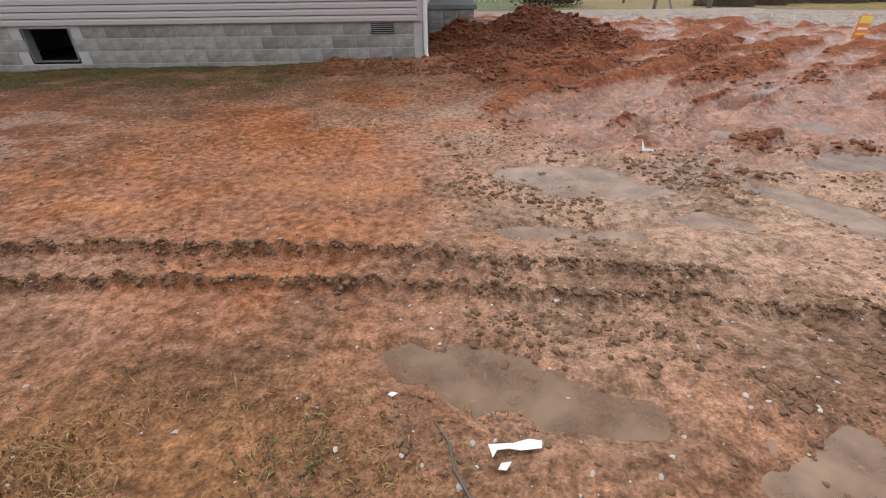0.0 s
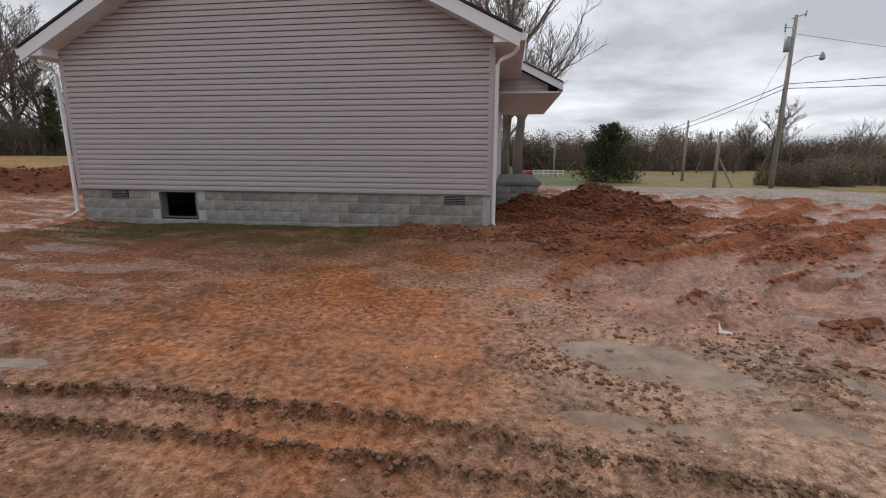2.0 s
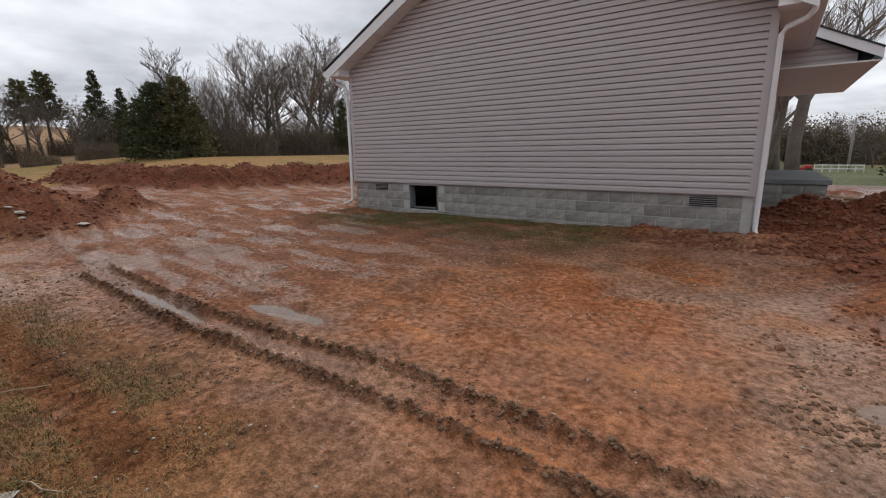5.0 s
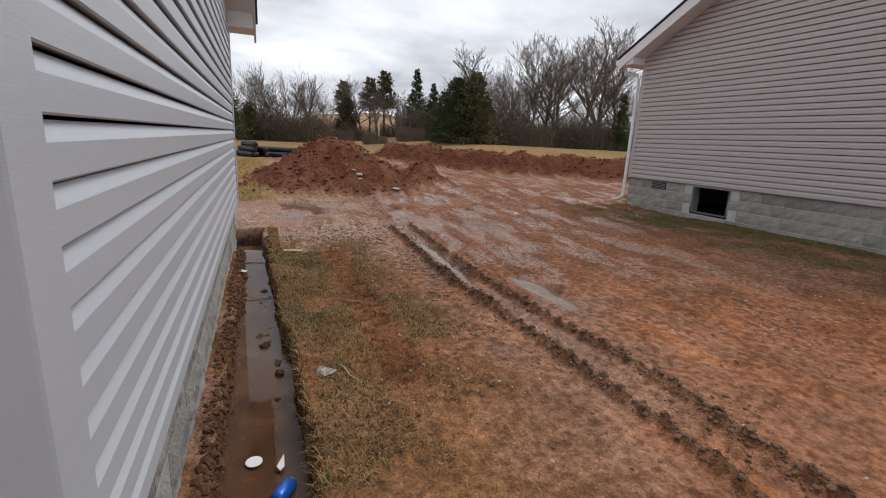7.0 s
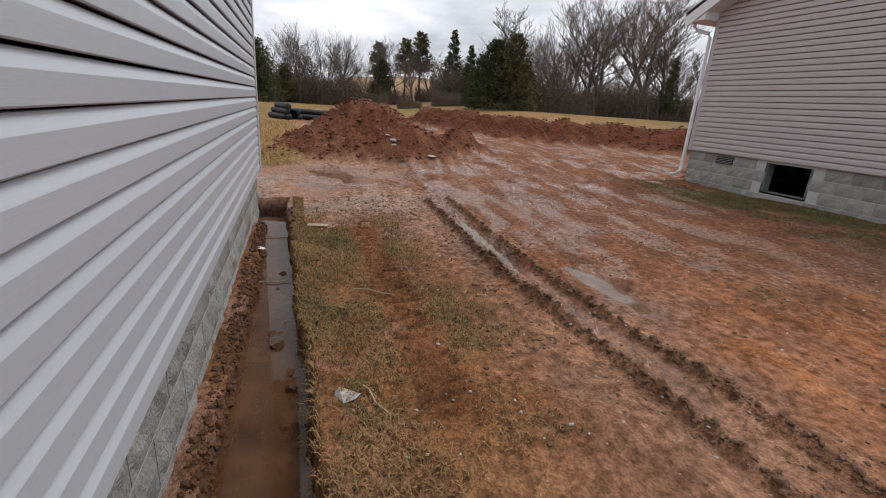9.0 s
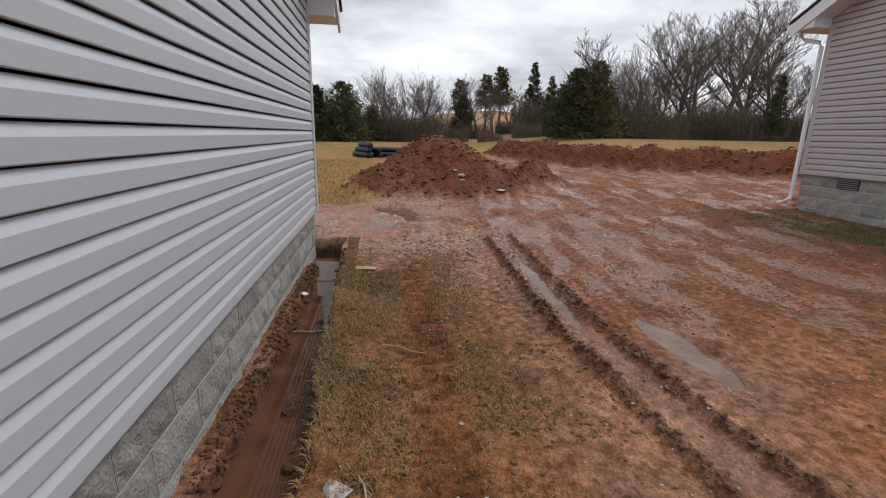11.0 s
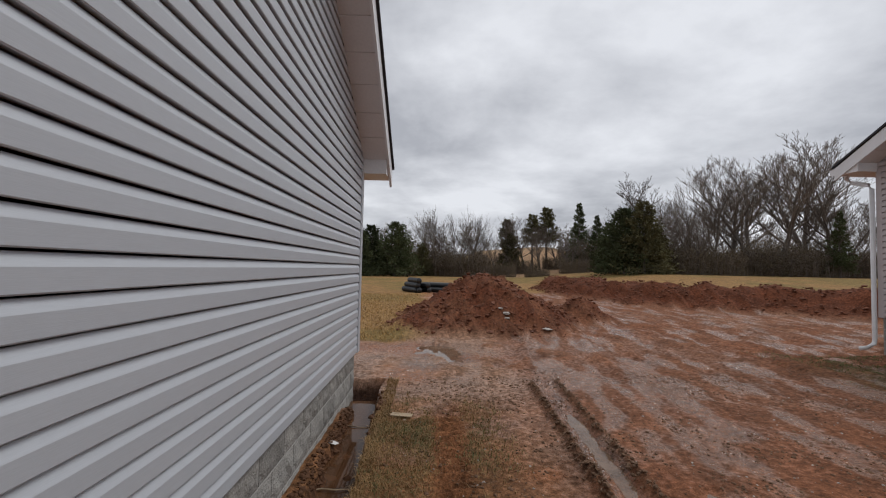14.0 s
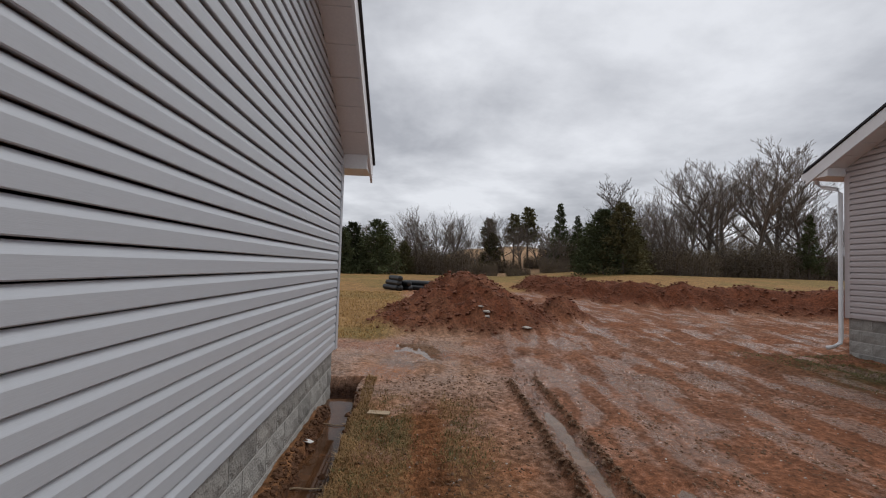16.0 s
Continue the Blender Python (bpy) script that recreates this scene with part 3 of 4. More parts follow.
    if hole:
        fr = under(bm_part("access_frame", boxes([(hole[0] - 0.02, f0, hole[2] - 0.03, hole[0] + 0.02, f1, hole[3]), (hole[1] - 0.02, f0, hole[2] - 0.03, hole[1] + 0.02, f1, hole[3]), (hole[0], f0, hole[2] - 0.03, hole[1], f1, hole[2] + 0.01)]), M_CONC, h, "dark open crawl space frame"))
    for vx in vents:
        q0, q1 = sorted((yw + s * 0.002, yw - s * 0.02))
        vt = under(box("foundation_vent", (vx - 0.19, q0, zs - 0.19, vx + 0.19, q1, zs - 0.03), M_DARK, h, label="dark slatted crawl space vent"))
        q2, q3 = sorted((yw + s * 0.003, yw + s * 0.012))
        for k in range(5):
            zc = zs - 0.178 + k * 0.032
            part("slat", bm_mesh("slat", boxes([(vx - 0.185, q2, zc, vx + 0.185, q3, zc + 0.009)]), M_STEEL), vt)
    # roof: two slabs of shingles over decking, fascia and soffit
    r0, r1 = sorted((yw + s * gover, back - s * gover))
    tx0, tx1 = x0 - over, x1 + over
    tp = ze + slope * ((x1 - x0) / 2 + over)
    rf = under(bm_part("roof", prism([(tx0 - 0.03, ze - 0.015), (xm, tp), (tx1 + 0.03, ze - 0.015), (tx1 + 0.03, ze + 0.02), (xm, tp + 0.04), (tx0 - 0.03, ze + 0.02)], r0 - 0.025, r1 + 0.025), M_SHINGLE, h, "dark shingle roof"))
    th = 0.24
    for yy in (yw + s * gover, back - s * gover):
        b0, b1 = sorted((yy, yy - s * 0.025 if yy == yw + s * gover else yy + s * 0.025))
        for sg in (1, -1):
            xe = tx0 if sg > 0 else tx1
            poly = [(xe, ze - 0.02), (xm, tp - 0.005), (xm, tp - th), (xe, ze - th)]
            under(bm_part("rake_fascia", prism(poly, b0, b1), M_WHITE, h, "white metal rake fascia"))
    # rake soffit, sloping under the overhang, with grooved panels
    s0, s1 = sorted((yw + s * 0.018, yw + s * (gover - 0.026)))
    for sg in (1, -1):
        xe = x0 - 0.0 if sg > 0 else x1
        n = int((x1 - x0) / 2 / 0.3)
        so = under(bm_part("soffit", prism([(xe, top(xe) - th + 0.025), (xm, tp - th + 0.025), (xm, tp - th + 0.04), (xe, top(xe) - th + 0.04)], s0, s1), M_SOFFIT, h, "pale vinyl soffit"))
        for k in range(n):
            xa = xe + sg * k * 0.3 + sg * 0.006
            xb = xe + sg * (k + 1) * 0.3 - sg * 0.006
            part("panel", bm_mesh("panel", prism([(xa, top(xa) - th + 0.015), (xb, top(xb) - th + 0.015), (xb, top(xb) - th + 0.024), (xa, top(xa) - th + 0.024)], s0, s1), M_SOFFIT), so)
    # boxed eaves
    te = 0.15
    for xe, xw, sg in ((tx0, x0, 1), (tx1, x1, -1)):
        poly = [(xe + sg * 0.002, ze - te), (xw - sg * 0.022, ze - te), (xw - sg * 0.022, ze + slope * over - 0.03), (xe + sg * 0.002, ze - 0.03)]
        under(bm_part("eave_box", prism(poly, min(yw + s * (gover - 0.03), back - s * (gover - 0.03)), max(yw + s * (gover - 0.03), back - s * (gover - 0.03))), M_SOFFIT, h))
        under(bm_part("fascia", boxes([(min(xe, xe - sg * 0.02), r0, ze - te, max(xe, xe - sg * 0.02), r1, ze - 0.02)]), M_WHITE, h))
        gut = [(xe - sg * 0.022, ze - 0.03), (xe - sg * 0.022, ze - 0.14), (xe - sg * 0.09, ze - 0.14), (xe - sg * 0.115, ze - 0.03)]
        under(bm_part("gutter", prism(gut, r0 + 0.01, r1 - 0.01), M_WHITE, h, "white metal gutter"))
        poly = [(xe + sg * 0.03, ze - te - 0.004), (xw + sg * 0.0, ze - te - 0.004), (xw, ze + slope * over - th + 0.03), (xe + sg * 0.03, ze - te + 0.05)]
        b0, b1 = sorted((yw + s * 0.018, yw + s * (gover - 0.028)))
        under(bm_part("eave_return", prism(poly, b0, b1), M_WHITE, h, "white boxed eave return"))
    return h, under


def bm_mesh(name, bm, mat):
    me = bpy.data.meshes.new(name)
    bm.normal_update()
    bm.to_mesh(me)
    bm.free()
    me.materials.append(mat)
    return me


def prism_mesh_side(xo, y0, y1, z, h, mat):
    a, b = xo
    return bm_mesh("siding_panel", prism([(a, z), (b, z), (b, z + h * 0.66), ((a + b) / 2, z + h), (a, z + h)], y0, y1), mat)


house_a, under_a = house("mauve vinyl-sided house with white trim on a block foundation", -8.53, 0.0, 0.0, -1, 0.668, 0.1004, 3.35, 0.505, 0.43, 0.40, 11.0, M_SID_A,
                         hole=(-6.73, -5.93, 0.1, 0.62), vents=(-7.62, -0.66), deep=1.3)
BY, BX0, BX1, BZ = -8.6, -6.08, -0.62, 0.39
house_b, under_b = house("light grey vinyl-sided house on a block foundation beside a trench", BX0, BX1, BY, 1, BZ, 0.0985, 2.59, 0.58, 0.4, 0.315, 9.0, M_SID_B, rows=3, post=0.095)


def downspout(label, points, r=0.036):
    v, f = tube(points, [r] * len(points), 8)
    d = tagged(new("downspout", mesh_from("downspout", v, f, M_WHITE, True)), label, "downspout", "downspouts of the mauve house")
    return d


downspout("white downspout on the corner of the mauve house", [(0.40, -0.2, 3.22), (0.40, -0.2, 3.13), (0.33, -0.16, 3.05), (0.12, -0.07, 2.98), (0.07, -0.06, 2.9), (0.065, -0.06, 0.3), (0.065, -0.06, 0.16), (0.1, -0.14, 0.08), (0.13, -0.24, 0.06)])
downspout("white downspout with a pale extension on the house corner", [(-8.93, -0.2, 3.22), (-8.93, -0.2, 3.13), (-8.86, -0.16, 3.05), (-8.65, -0.07, 2.98), (-8.6, -0.06, 2.9), (-8.595, -0.06, 0.3), (-8.6, -0.07, 0.2), (-8.64, -0.16, 0.12), (-8.67, -0.26, 0.1)])

# porch at the road side of the mauve house
porch = under_a(box("porch_wall", (0.02, 3.5, -0.4, 1.1, 8.5, 0.64), M_BLOCK, house_a))
under_a(box("porch_slab", (0.02, 3.44, 0.642, 1.16, 8.56, 0.74), M_CONC, house_a, 0.008, "dark wet concrete porch slab"))
for jj in range(3):
    for ii in range(3):
        w = 0.355
        o = part("concrete_block", block_mesh(w - 0.008, 0.19, 0.01, -1, 80 + ii + jj), porch)
        o.location = (0.03 + ii * w, 3.49, 0.44 - 0.2 * jj)
PR = lambda x: 3.06 + 0.5 * (1.5 - x)
under_a(bm_part("porch_roof", prism([(0.46, PR(0.46)), (1.52, PR(1.52)), (1.52, PR(1.52) + 0.03), (0.46, PR(0.46) + 0.03)], 2.98, 8.8), M_SHINGLE, house_a))
under_a(bm_part("porch_fascia", prism([(0.46, PR(0.46) - 0.002), (1.5, PR(1.5) - 0.002), (1.5, PR(1.5) - 0.17), (0.46, PR(0.46) - 0.17)], 3.0, 3.03), M_WHITE, house_a))
under_a(bm_part("porch_gable", prism([(0.03, 2.87), (1.2, 2.87), (1.2, PR(1.2) - 0.17), (0.46, PR(0.46) - 0.17), (0.03, PR(0.46) - 0.17)], 3.25, 3.4), M_SID_A, house_a))
for jj in range(7):
    zz = 2.872 + 0.1004 * jj
    xr = lambda z: min(1.2, 1.5 - (z + 0.19 - 3.06) / 0.5)
    if xr(zz + 0.1) > 0.5:
        under_a(part("siding_panel", mesh_from("siding_panel", *siding_mesh(lambda z: 0.03, xr, zz, 0.1004, 3.248, -1), M_SID_A), house_a))
under_a(bm_part("porch_ceiling", boxes([(0.03, 3.04, 2.84, 1.5, 8.7, 2.868)]), M_SOFFIT, house_a))
under_a(bm_part("porch_fascia", boxes([(1.502, 3.0, 2.86, 1.522, 8.7, 3.04)]), M_WHITE, house_a))

# trim at the road corner of the grey house
under_b(bm_part("door_trim", boxes([(BX1 + 0.018, BY - 0.40, 0.2, BX1 + 0.036, BY - 0.079, 2.4)], 0.004), M_WHITE, house_b, "white flat trim board"))


# ---- water ----
def sheet(name, label, cx, cy, a, b, turn, z, mat):
    bm = bmesh.new()
    r = random.Random(int(cx * 100))
    ring = [bm.verts.new((a * math.cos(t) * (1 + 0.1 * r.random()), b * math.sin(t) * (1 + 0.1 * r.random()), 0)) for t in np.linspace(0, 2 * math.pi, 28, endpoint=False)]
    bm.faces.new(ring)
    me = bm_mesh(name, bm, mat)
    ob = new(name, me)
    ob.matrix_world = pose(cx, cy, z, 0, 0, turn)
    return tagged(ob, label, "puddle", "puddles in the clay")


for cx, cy, a, b, turn in PUDDLES:
    sheet("puddle", "shallow muddy puddle lying in the red clay", cx, cy, a * 1.45, b * 1.6, turn, -0.027, M_SILT if 0.9 < cx < 3.2 else M_WATER)
tw = bm_mesh("trench_water", boxes([(-5.92, -8.64, -0.16, TRENCH[1] - 0.1, TRENCH[3] + 0.12, -0.135)]), M_DEEP)
tagged(new("trench_water", tw), "still brown water standing in the trench", "water", kind="structure")

# ---- clods, gravel and grass ----
PHI = (1 + 5 ** 0.5) / 2
ICO = np.array([(-1, PHI, 0), (1, PHI, 0), (-1, -PHI, 0), (1, -PHI, 0), (0, -1, PHI), (0, 1, PHI), (0, -1, -PHI), (0, 1, -PHI), (PHI, 0, -1), (PHI, 0, 1), (-PHI, 0, -1), (-PHI, 0, 1)]) / 1.9
ICO_F = np.array([(0, 11, 5), (0, 5, 1), (0, 1, 7), (0, 7, 10), (0, 10, 11), (1, 5, 9), (5, 11, 4), (11, 10, 2), (10, 7, 6), (7, 1, 8), (3, 9, 4), (3, 4, 2), (3, 2, 6), (3, 6, 8), (3, 8, 9), (4, 9, 5), (2, 4, 11), (6, 2, 10), (8, 6, 7), (9, 8, 1)])


def fast_mesh(name, v, f, mat, smooth=False):
    me = bpy.data.meshes.new(name)
    k = f.shape[1]
    me.vertices.add(len(v))
    me.vertices.foreach_set("co", v.astype(np.float32).reshape(-1))
    me.loops.add(f.size)
    me.loops.foreach_set("vertex_index", f.astype(np.int32).reshape(-1))
    me.polygons.add(len(f))
    me.polygons.foreach_set("loop_start", np.arange(0, f.size, k))
    me.polygons.foreach_set("use_smooth", np.full(len(f), smooth))
    me.update(calc_edges=True)
    me.materials.append(mat)
    return me


def lumps(name, label, x, y, size, mat, seed, flat=0.7, sink=0.25):
    """Many small uneven lumps lying on the ground, as one object."""
    r = np.random.RandomState(seed)
    n = len(x)
    v = ICO[None] * (0.6 + 0.8 * r.rand(n, 12, 1)) * size[:, None, None]
    v[..., 2] *= flat
    v[..., 0] *= 0.8 + 0.7 * r.rand(n, 1)
    a = r.rand(n, 1) * 6.28
    v[..., 0], v[..., 1] = v[..., 0] * np.cos(a) - v[..., 1] * np.sin(a), v[..., 0] * np.sin(a) + v[..., 1] * np.cos(a)
    z = height(x, y) + size * flat * (0.5 - sink)
    v += np.stack([x, y, z], -1)[:, None]
    f = (ICO_F[None] + 12 * np.arange(n)[:, None, None]).reshape(-1, 3)
    return tagged(new(name, fast_mesh(name, v.reshape(-1, 3), f, mat)), label, "soil", kind="stuff")


def scatter(n, x0, x1, y0, y1, density, seed):
    """Points in a rectangle, thinned by a density between 0 and 1."""
    r = np.random.RandomState(seed)
    x, y = x0 + (x1 - x0) * r.rand(n), y0 + (y1 - y0) * r.rand(n)
    k = r.rand(n) < density(x, y)
    return x[k], y[k], r


def along(pts, n, spread, seed):
    r = np.random.RandomState(seed)
    seg = np.array(pts)
    ln = np.hypot(*np.diff(seg, axis=0).T)
    t = r.rand(n) * ln.sum()
    i = np.minimum(np.searchsorted(np.cumsum(ln), t), len(ln) - 1)
    u = (t - np.concatenate([[0], np.cumsum(ln)])[i]) / ln[i]
    p = seg[i] + (seg[i + 1] - seg[i]) * u[:, None]
    return p[:, 0] + r.randn(n) * spread, p[:, 1] + r.randn(n) * spread, r


def sizes(r, n, lo, hi, power=3):
    return lo + (hi - lo) * r.rand(n) ** power


for pts, sd in ((TRACK_N, 1), (TRACK_S, 2)):
    x, y, r = along(pts, 1900, 0.024, sd)
    lumps("track_clods", "dark clods thrown up along the wheel track", x, y, sizes(r, len(x), 0.004, 0.019, 4), M_DCLOD, sd)
rough_area = lambda x, y: step(x + 0.25 * y, -0.9, 1.0) * step(y, -5.8, -4.6) * step(fbm(x, y, 0.55, 5), 0.5, 0.64) * step(height(x, y), -0.03, 0.04)
x, y, r = scatter(60000, -0.5, 7.5, -5.6, 3.0, rough_area, 3)
lumps("clay_clods", "red clay clods strewn over the rutted ground", x, y, sizes(r, len(x), 0.006, 0.04, 5), M_CLOD, 3)
x, y, r = scatter(14000, 0.4, 3.4, -7.8, -4.7, lambda x, y: step(fbm(x, y, 0.5, 9), 0.56, 0.66), 4)
lumps("dark_clods", "dark brown gravelly clods on wet mud", x, y, sizes(r, len(x), 0.003, 0.022, 5), M_DCLOD, 4)
x, y, r = scatter(5000, -2.8, 2.6, -1.1, 0.6, lambda x, y: step(x, -2.8, -1.0) * step(fbm(x, y, 0.35, 12), 0.35, 0.6) * (y < -0.05 + 2 * (x > 0.1)), 5)
lumps("bank_clods", "broken clay clods banked at the house corner", x, y, sizes(r, len(x), 0.006, 0.045, 4), M_CLOD, 5)
on_heap = lambda x, y: step(heap_height(x, y), 0.02, 0.15)
x, y, r = scatter(9000, -0.5, 5, 0.2, 4.6, on_heap, 6)
lumps("heap_clods", "clods of red clay on the heap", x, y, sizes(r, len(x), 0.008, 0.06, 5), M_CLOD, 6)
x, y, r = scatter(60000, -32, -9.5, -9.5, 12, on_heap, 7)
lumps("heap_clods", "lumps of red clay on the heaps and the berm", x, y, sizes(r, len(x), 0.012, 0.065, 5), M_CLOD, 7, 0.7, 0.4)
x, y, r = scatter(90000, -7, 3.4, -8.1, -1.5, lambda x, y: 0.05 + 0.7 * step(fbm(x, y, 0.6, 14), 0.5, 0.64), 8)
lumps("crumbs", "small crumbs of soil on the clay", x, y, sizes(r, len(x), 0.002, 0.014, 5), M_DCLOD, 8)
x, y, r = scatter(9000, -6, 3, -8.0, -1.5, lambda x, y: 0.25 + 0.75 * step(x, -0.6, 1.4) * (y < -5.5), 9)
lumps("gravel", "small pale stones scattered on the clay", x, y, sizes(r, len(x), 0.002, 0.010, 3), M_STONE, 9)
x, y, r = scatter(2200, -6.3, -0.9, -8.58, -8.46, lambda x, y: x * 0 + 1, 10)
lumps("trench_crumbs", "crumbled earth along the block wall in the trench", x, y, sizes(r, len(x), 0.004, 0.022, 3), M_WETCLOD, 10)
x, y, r = scatter(60, -5.8, -2.0, -8.36, -8.22, lambda x, y: x * 0 + 1, 19)
lumps("trench_lumps", "dark lumps of earth in the trench water", x, y, sizes(r, len(x), 0.012, 0.03, 2), M_WETCLOD, 19, 0.9, -2.2)


def grass(name, label, x, y, lo, hi, mat, seed, width=0.004):
    """Bent blades of grass, two triangles each, as one object."""
    r = np.random.RandomState(seed)
    n = len(x)
    ln, a = lo + (hi - lo) * r.rand(n) ** 2, r.rand(n) * 6.28
    lean = 0.3 + 1.3 * r.rand(n)
    dx, dy = np.cos(a), np.sin(a)
    z = height(x, y) - 0.004
    w = width * (0.6 + 0.8 * r.rand(n))
    p = np.zeros((n, 5, 3))
    base = np.stack([x, y, z], -1)
    side = np.stack([-dy, dx, 0 * x], -1) * w[:, None]
    mid = base + np.stack([dx * lean * ln * 0.35, dy * lean * ln * 0.35, ln * 0.6], -1)
    tip = base + np.stack([dx * lean * ln, dy * lean * ln, ln * 0.75], -1)
    p[:, 0], p[:, 1], p[:, 2], p[:, 3], p[:, 4] = base - side, base + side, mid + side * 0.7, mid - side * 0.7, tip
    o = 5 * np.arange(n)[:, None, None]
    f = (np.array([(0, 1, 2), (0, 2, 3), (3, 2, 4)])[None] + o).reshape(-1, 3)
    return tagged(new(name, fast_mesh(name, p.reshape(-1, 3), f, mat)), label, "grass", kind="stuff")


strip = lambda x, y: (1 - step(y, -7.75, -6.9)) * step(x, -6.0, -5.0) * (1 - step(x, 0.0, 1.0)) * step(fbm(x, y, 0.35, 105), 0.36, 0.6) * (1 - 0.75 * step(x, -1.2, -0.2)) * (1 - 0.93 * np.exp(-((y + 7.58) / 0.15) ** 4) * (x < -1.8))
x, y, r = scatter(75000, -6, 0.9, -8.2, -6.8, strip, 11)
grass("dry_grass", "short trampled straw-coloured grass beside the trench", x, y, 0.012, 0.055, M_STRAW, 11, 0.0028)
x, y, r = scatter(60000, -6, 0.9, -8.2, -6.9, lambda x, y: strip(x, y) * step(fbm(x, y, 0.5, 131), 0.4, 0.62), 12)
grass("green_grass", "sparse olive grass among the dry blades", x, y, 0.012, 0.05, M_GREEN, 12, 0.0028)
x, y, r = scatter(9000, -6.3, -1.0, -8.24, -8.12, lambda x, y: step(fbm(x, y, 0.3, 15), 0.3, 0.6), 13)
grass("edge_grass", "grass hanging over the edge of the trench", x, y, 0.015, 0.06, M_STRAW, 13, 0.0028)
x, y, r = scatter(60000, -8.6, -1.0, -2.6, -0.06, lambda x, y: step(y, -2.7, -1.2) * (1 - step(x, -2.2, -1.2)) * step(fbm(x, y, 0.5, 16), 0.38, 0.62), 14)
grass("wall_grass", "low green grass along the block foundation", x, y, 0.01, 0.05, M_GREEN, 14)
x, y, r = scatter(30000, -24, -9.2, -16, -7.6, lambda x, y: step(-y, 7.8, 8.8) * (heap_height(x, y) < 0.1), 15)
grass("field_grass", "dry tan grass of the open field", x, y, 0.03, 0.1, M_DRY, 15, 0.008)

# ---- trees ----
def bare_tree_meshes(seed, h, spread=0.55, stems=1, levels=4, thin=1.0):
    """Trunk and crown of a leafless tree: tapered, forking limbs down to twigs."""
    r = random.Random(seed)
    trunk, crown = [], []

    def limb(p, d, ln, rad, lv):
        pts, rs = [p.copy()], [rad]
        seg = 6 if lv == 0 else 4 if lv < 2 else 3 if lv < 4 else 2
        for i in range(seg):
            d = (d + Vector((r.gauss(0, 0.11), r.gauss(0, 0.11), r.gauss(0.04, 0.05)))).normalized()
            p = p + d * ln / seg
            pts.append(p.copy())
            rs.append(max(rad * (1 - (0.8 if lv == 0 else 0.6) * (i + 1) / seg), 0.0105 * thin))
        (trunk if lv == 0 else crown).append(tube(pts, rs, 7 if lv == 0 else 4 if lv < 3 else 3))
        if lv >= levels:
            return
        n = r.choice((11, 12, 13)) if lv == 0 else r.choice((6, 7, 8)) if lv == 1 else r.choice((4, 5, 6))
        for k in range(n):
            u = 0.26 + 0.74 * (k + r.random()) / n if lv == 0 else 0.15 + 0.85 * (k + r.random()) / n
            i = min(int(u * seg), seg - 1)
            q = pts[i].lerp(pts[i + 1], u * seg - i)
            a = k * 2.4 + r.gauss(0, 0.5)
            side = Vector((math.cos(a), math.sin(a), r.gauss(0.1, 0.25)))
            if lv == 0:
                way, far = d * (0.35 + 0.9 * u) + side * (spread + 0.35), ln * r.uniform(0.8, 1.1) * (0.66 - 0.42 * u)
            else:
                way, far = d + side * (spread + 0.1) + Vector((0, 0, 0.12)), ln * r.uniform(0.34, 0.56)
            limb(q, way.normalized(), far, max(rs[i] * 0.5, 0.0105 * thin), lv + 1)

    for k in range(stems):
        d = Vector((r.gauss(0, 0.12), r.gauss(0, 0.12), 1)) if stems > 1 else Vector((0, 0, 1))
        limb(Vector((r.gauss(0, 0.25) if stems > 1 else 0, r.gauss(0, 0.25) if stems > 1 else 0, -0.15)), d.normalized(), h * r.uniform(0.76, 0.86), h * 0.019 * thin, 0)
    return mesh_from("trunk", *merge(trunk), M_BARK, True), mesh_from("crown", *merge(crown), M_TWIG)


def spray_mesh(name, pts, dirs, size, mat, seed):
    """Small pointed leaf sprays at pts."""
    r = np.random.RandomState(seed)
    n = len(pts)
    d = dirs + r.randn(n, 3) * 0.5
    d /= np.linalg.norm(d, axis=1, keepdims=True)
    q = np.cross(d, r.randn(n, 3))
    q /= np.linalg.norm(q, axis=1, keepdims=True)
    s = size * (0.5 + r.rand(n, 1))
    v = np.stack([pts, pts + d * s * 0.5 + q * s * 0.28, pts + d * s, pts + d * s * 0.5 - q * s * 0.28], 1)
    f = (np.arange(4)[None] + 4 * np.arange(n)[:, None])
    return fast_mesh(name, v.reshape(-1, 3), f, mat)


def evergreen_meshes(seed, h, width, mat, n=5200, size=0.34, open_at=0.08, shape=0.8):
    """A cedar or fir: trunk, and tiers of drooping limbs covered with sprays."""
    r = np.random.RandomState(seed)
    pts, dirs, wood = [], [], [tube([(0, 0, -0.15), (0.03, 0, h * 0.5), (0, 0, h * 0.96)], [h * 0.022, h * 0.013, 0.012], 7)]
    limbs = 110
    for k in range(limbs):
        u = open_at + (1 - open_at) * (k + r.rand()) / limbs
        a = r.rand() * 6.28
        ln = width / 2 * ((1 - u) ** shape) * (0.55 + 0.6 * r.rand()) + 0.12
        d = np.array([math.cos(a), math.sin(a), 0.25 - 0.35 * r.rand() + 0.5 * u])
        b = np.array([0, 0, h * u])
        m = max(int(n / limbs * (0.35 + 1.1 * (1 - u))), 10)
        t = r.rand(m) ** 0.6
        p = b + d * ln * t[:, None] + r.randn(m, 3) * (0.09 * ln + 0.05)
        pts.append(p)
        dirs.append(np.tile(d, (m, 1)))
        if ln > 0.5:
            wood.append(tube([b, b + d * ln * 0.8], [0.03, 0.008], 3))
    return mesh_from("trunk", *merge(wood), M_BARK), spray_mesh("crown", np.concatenate(pts), np.concatenate(dirs), size, mat, seed)


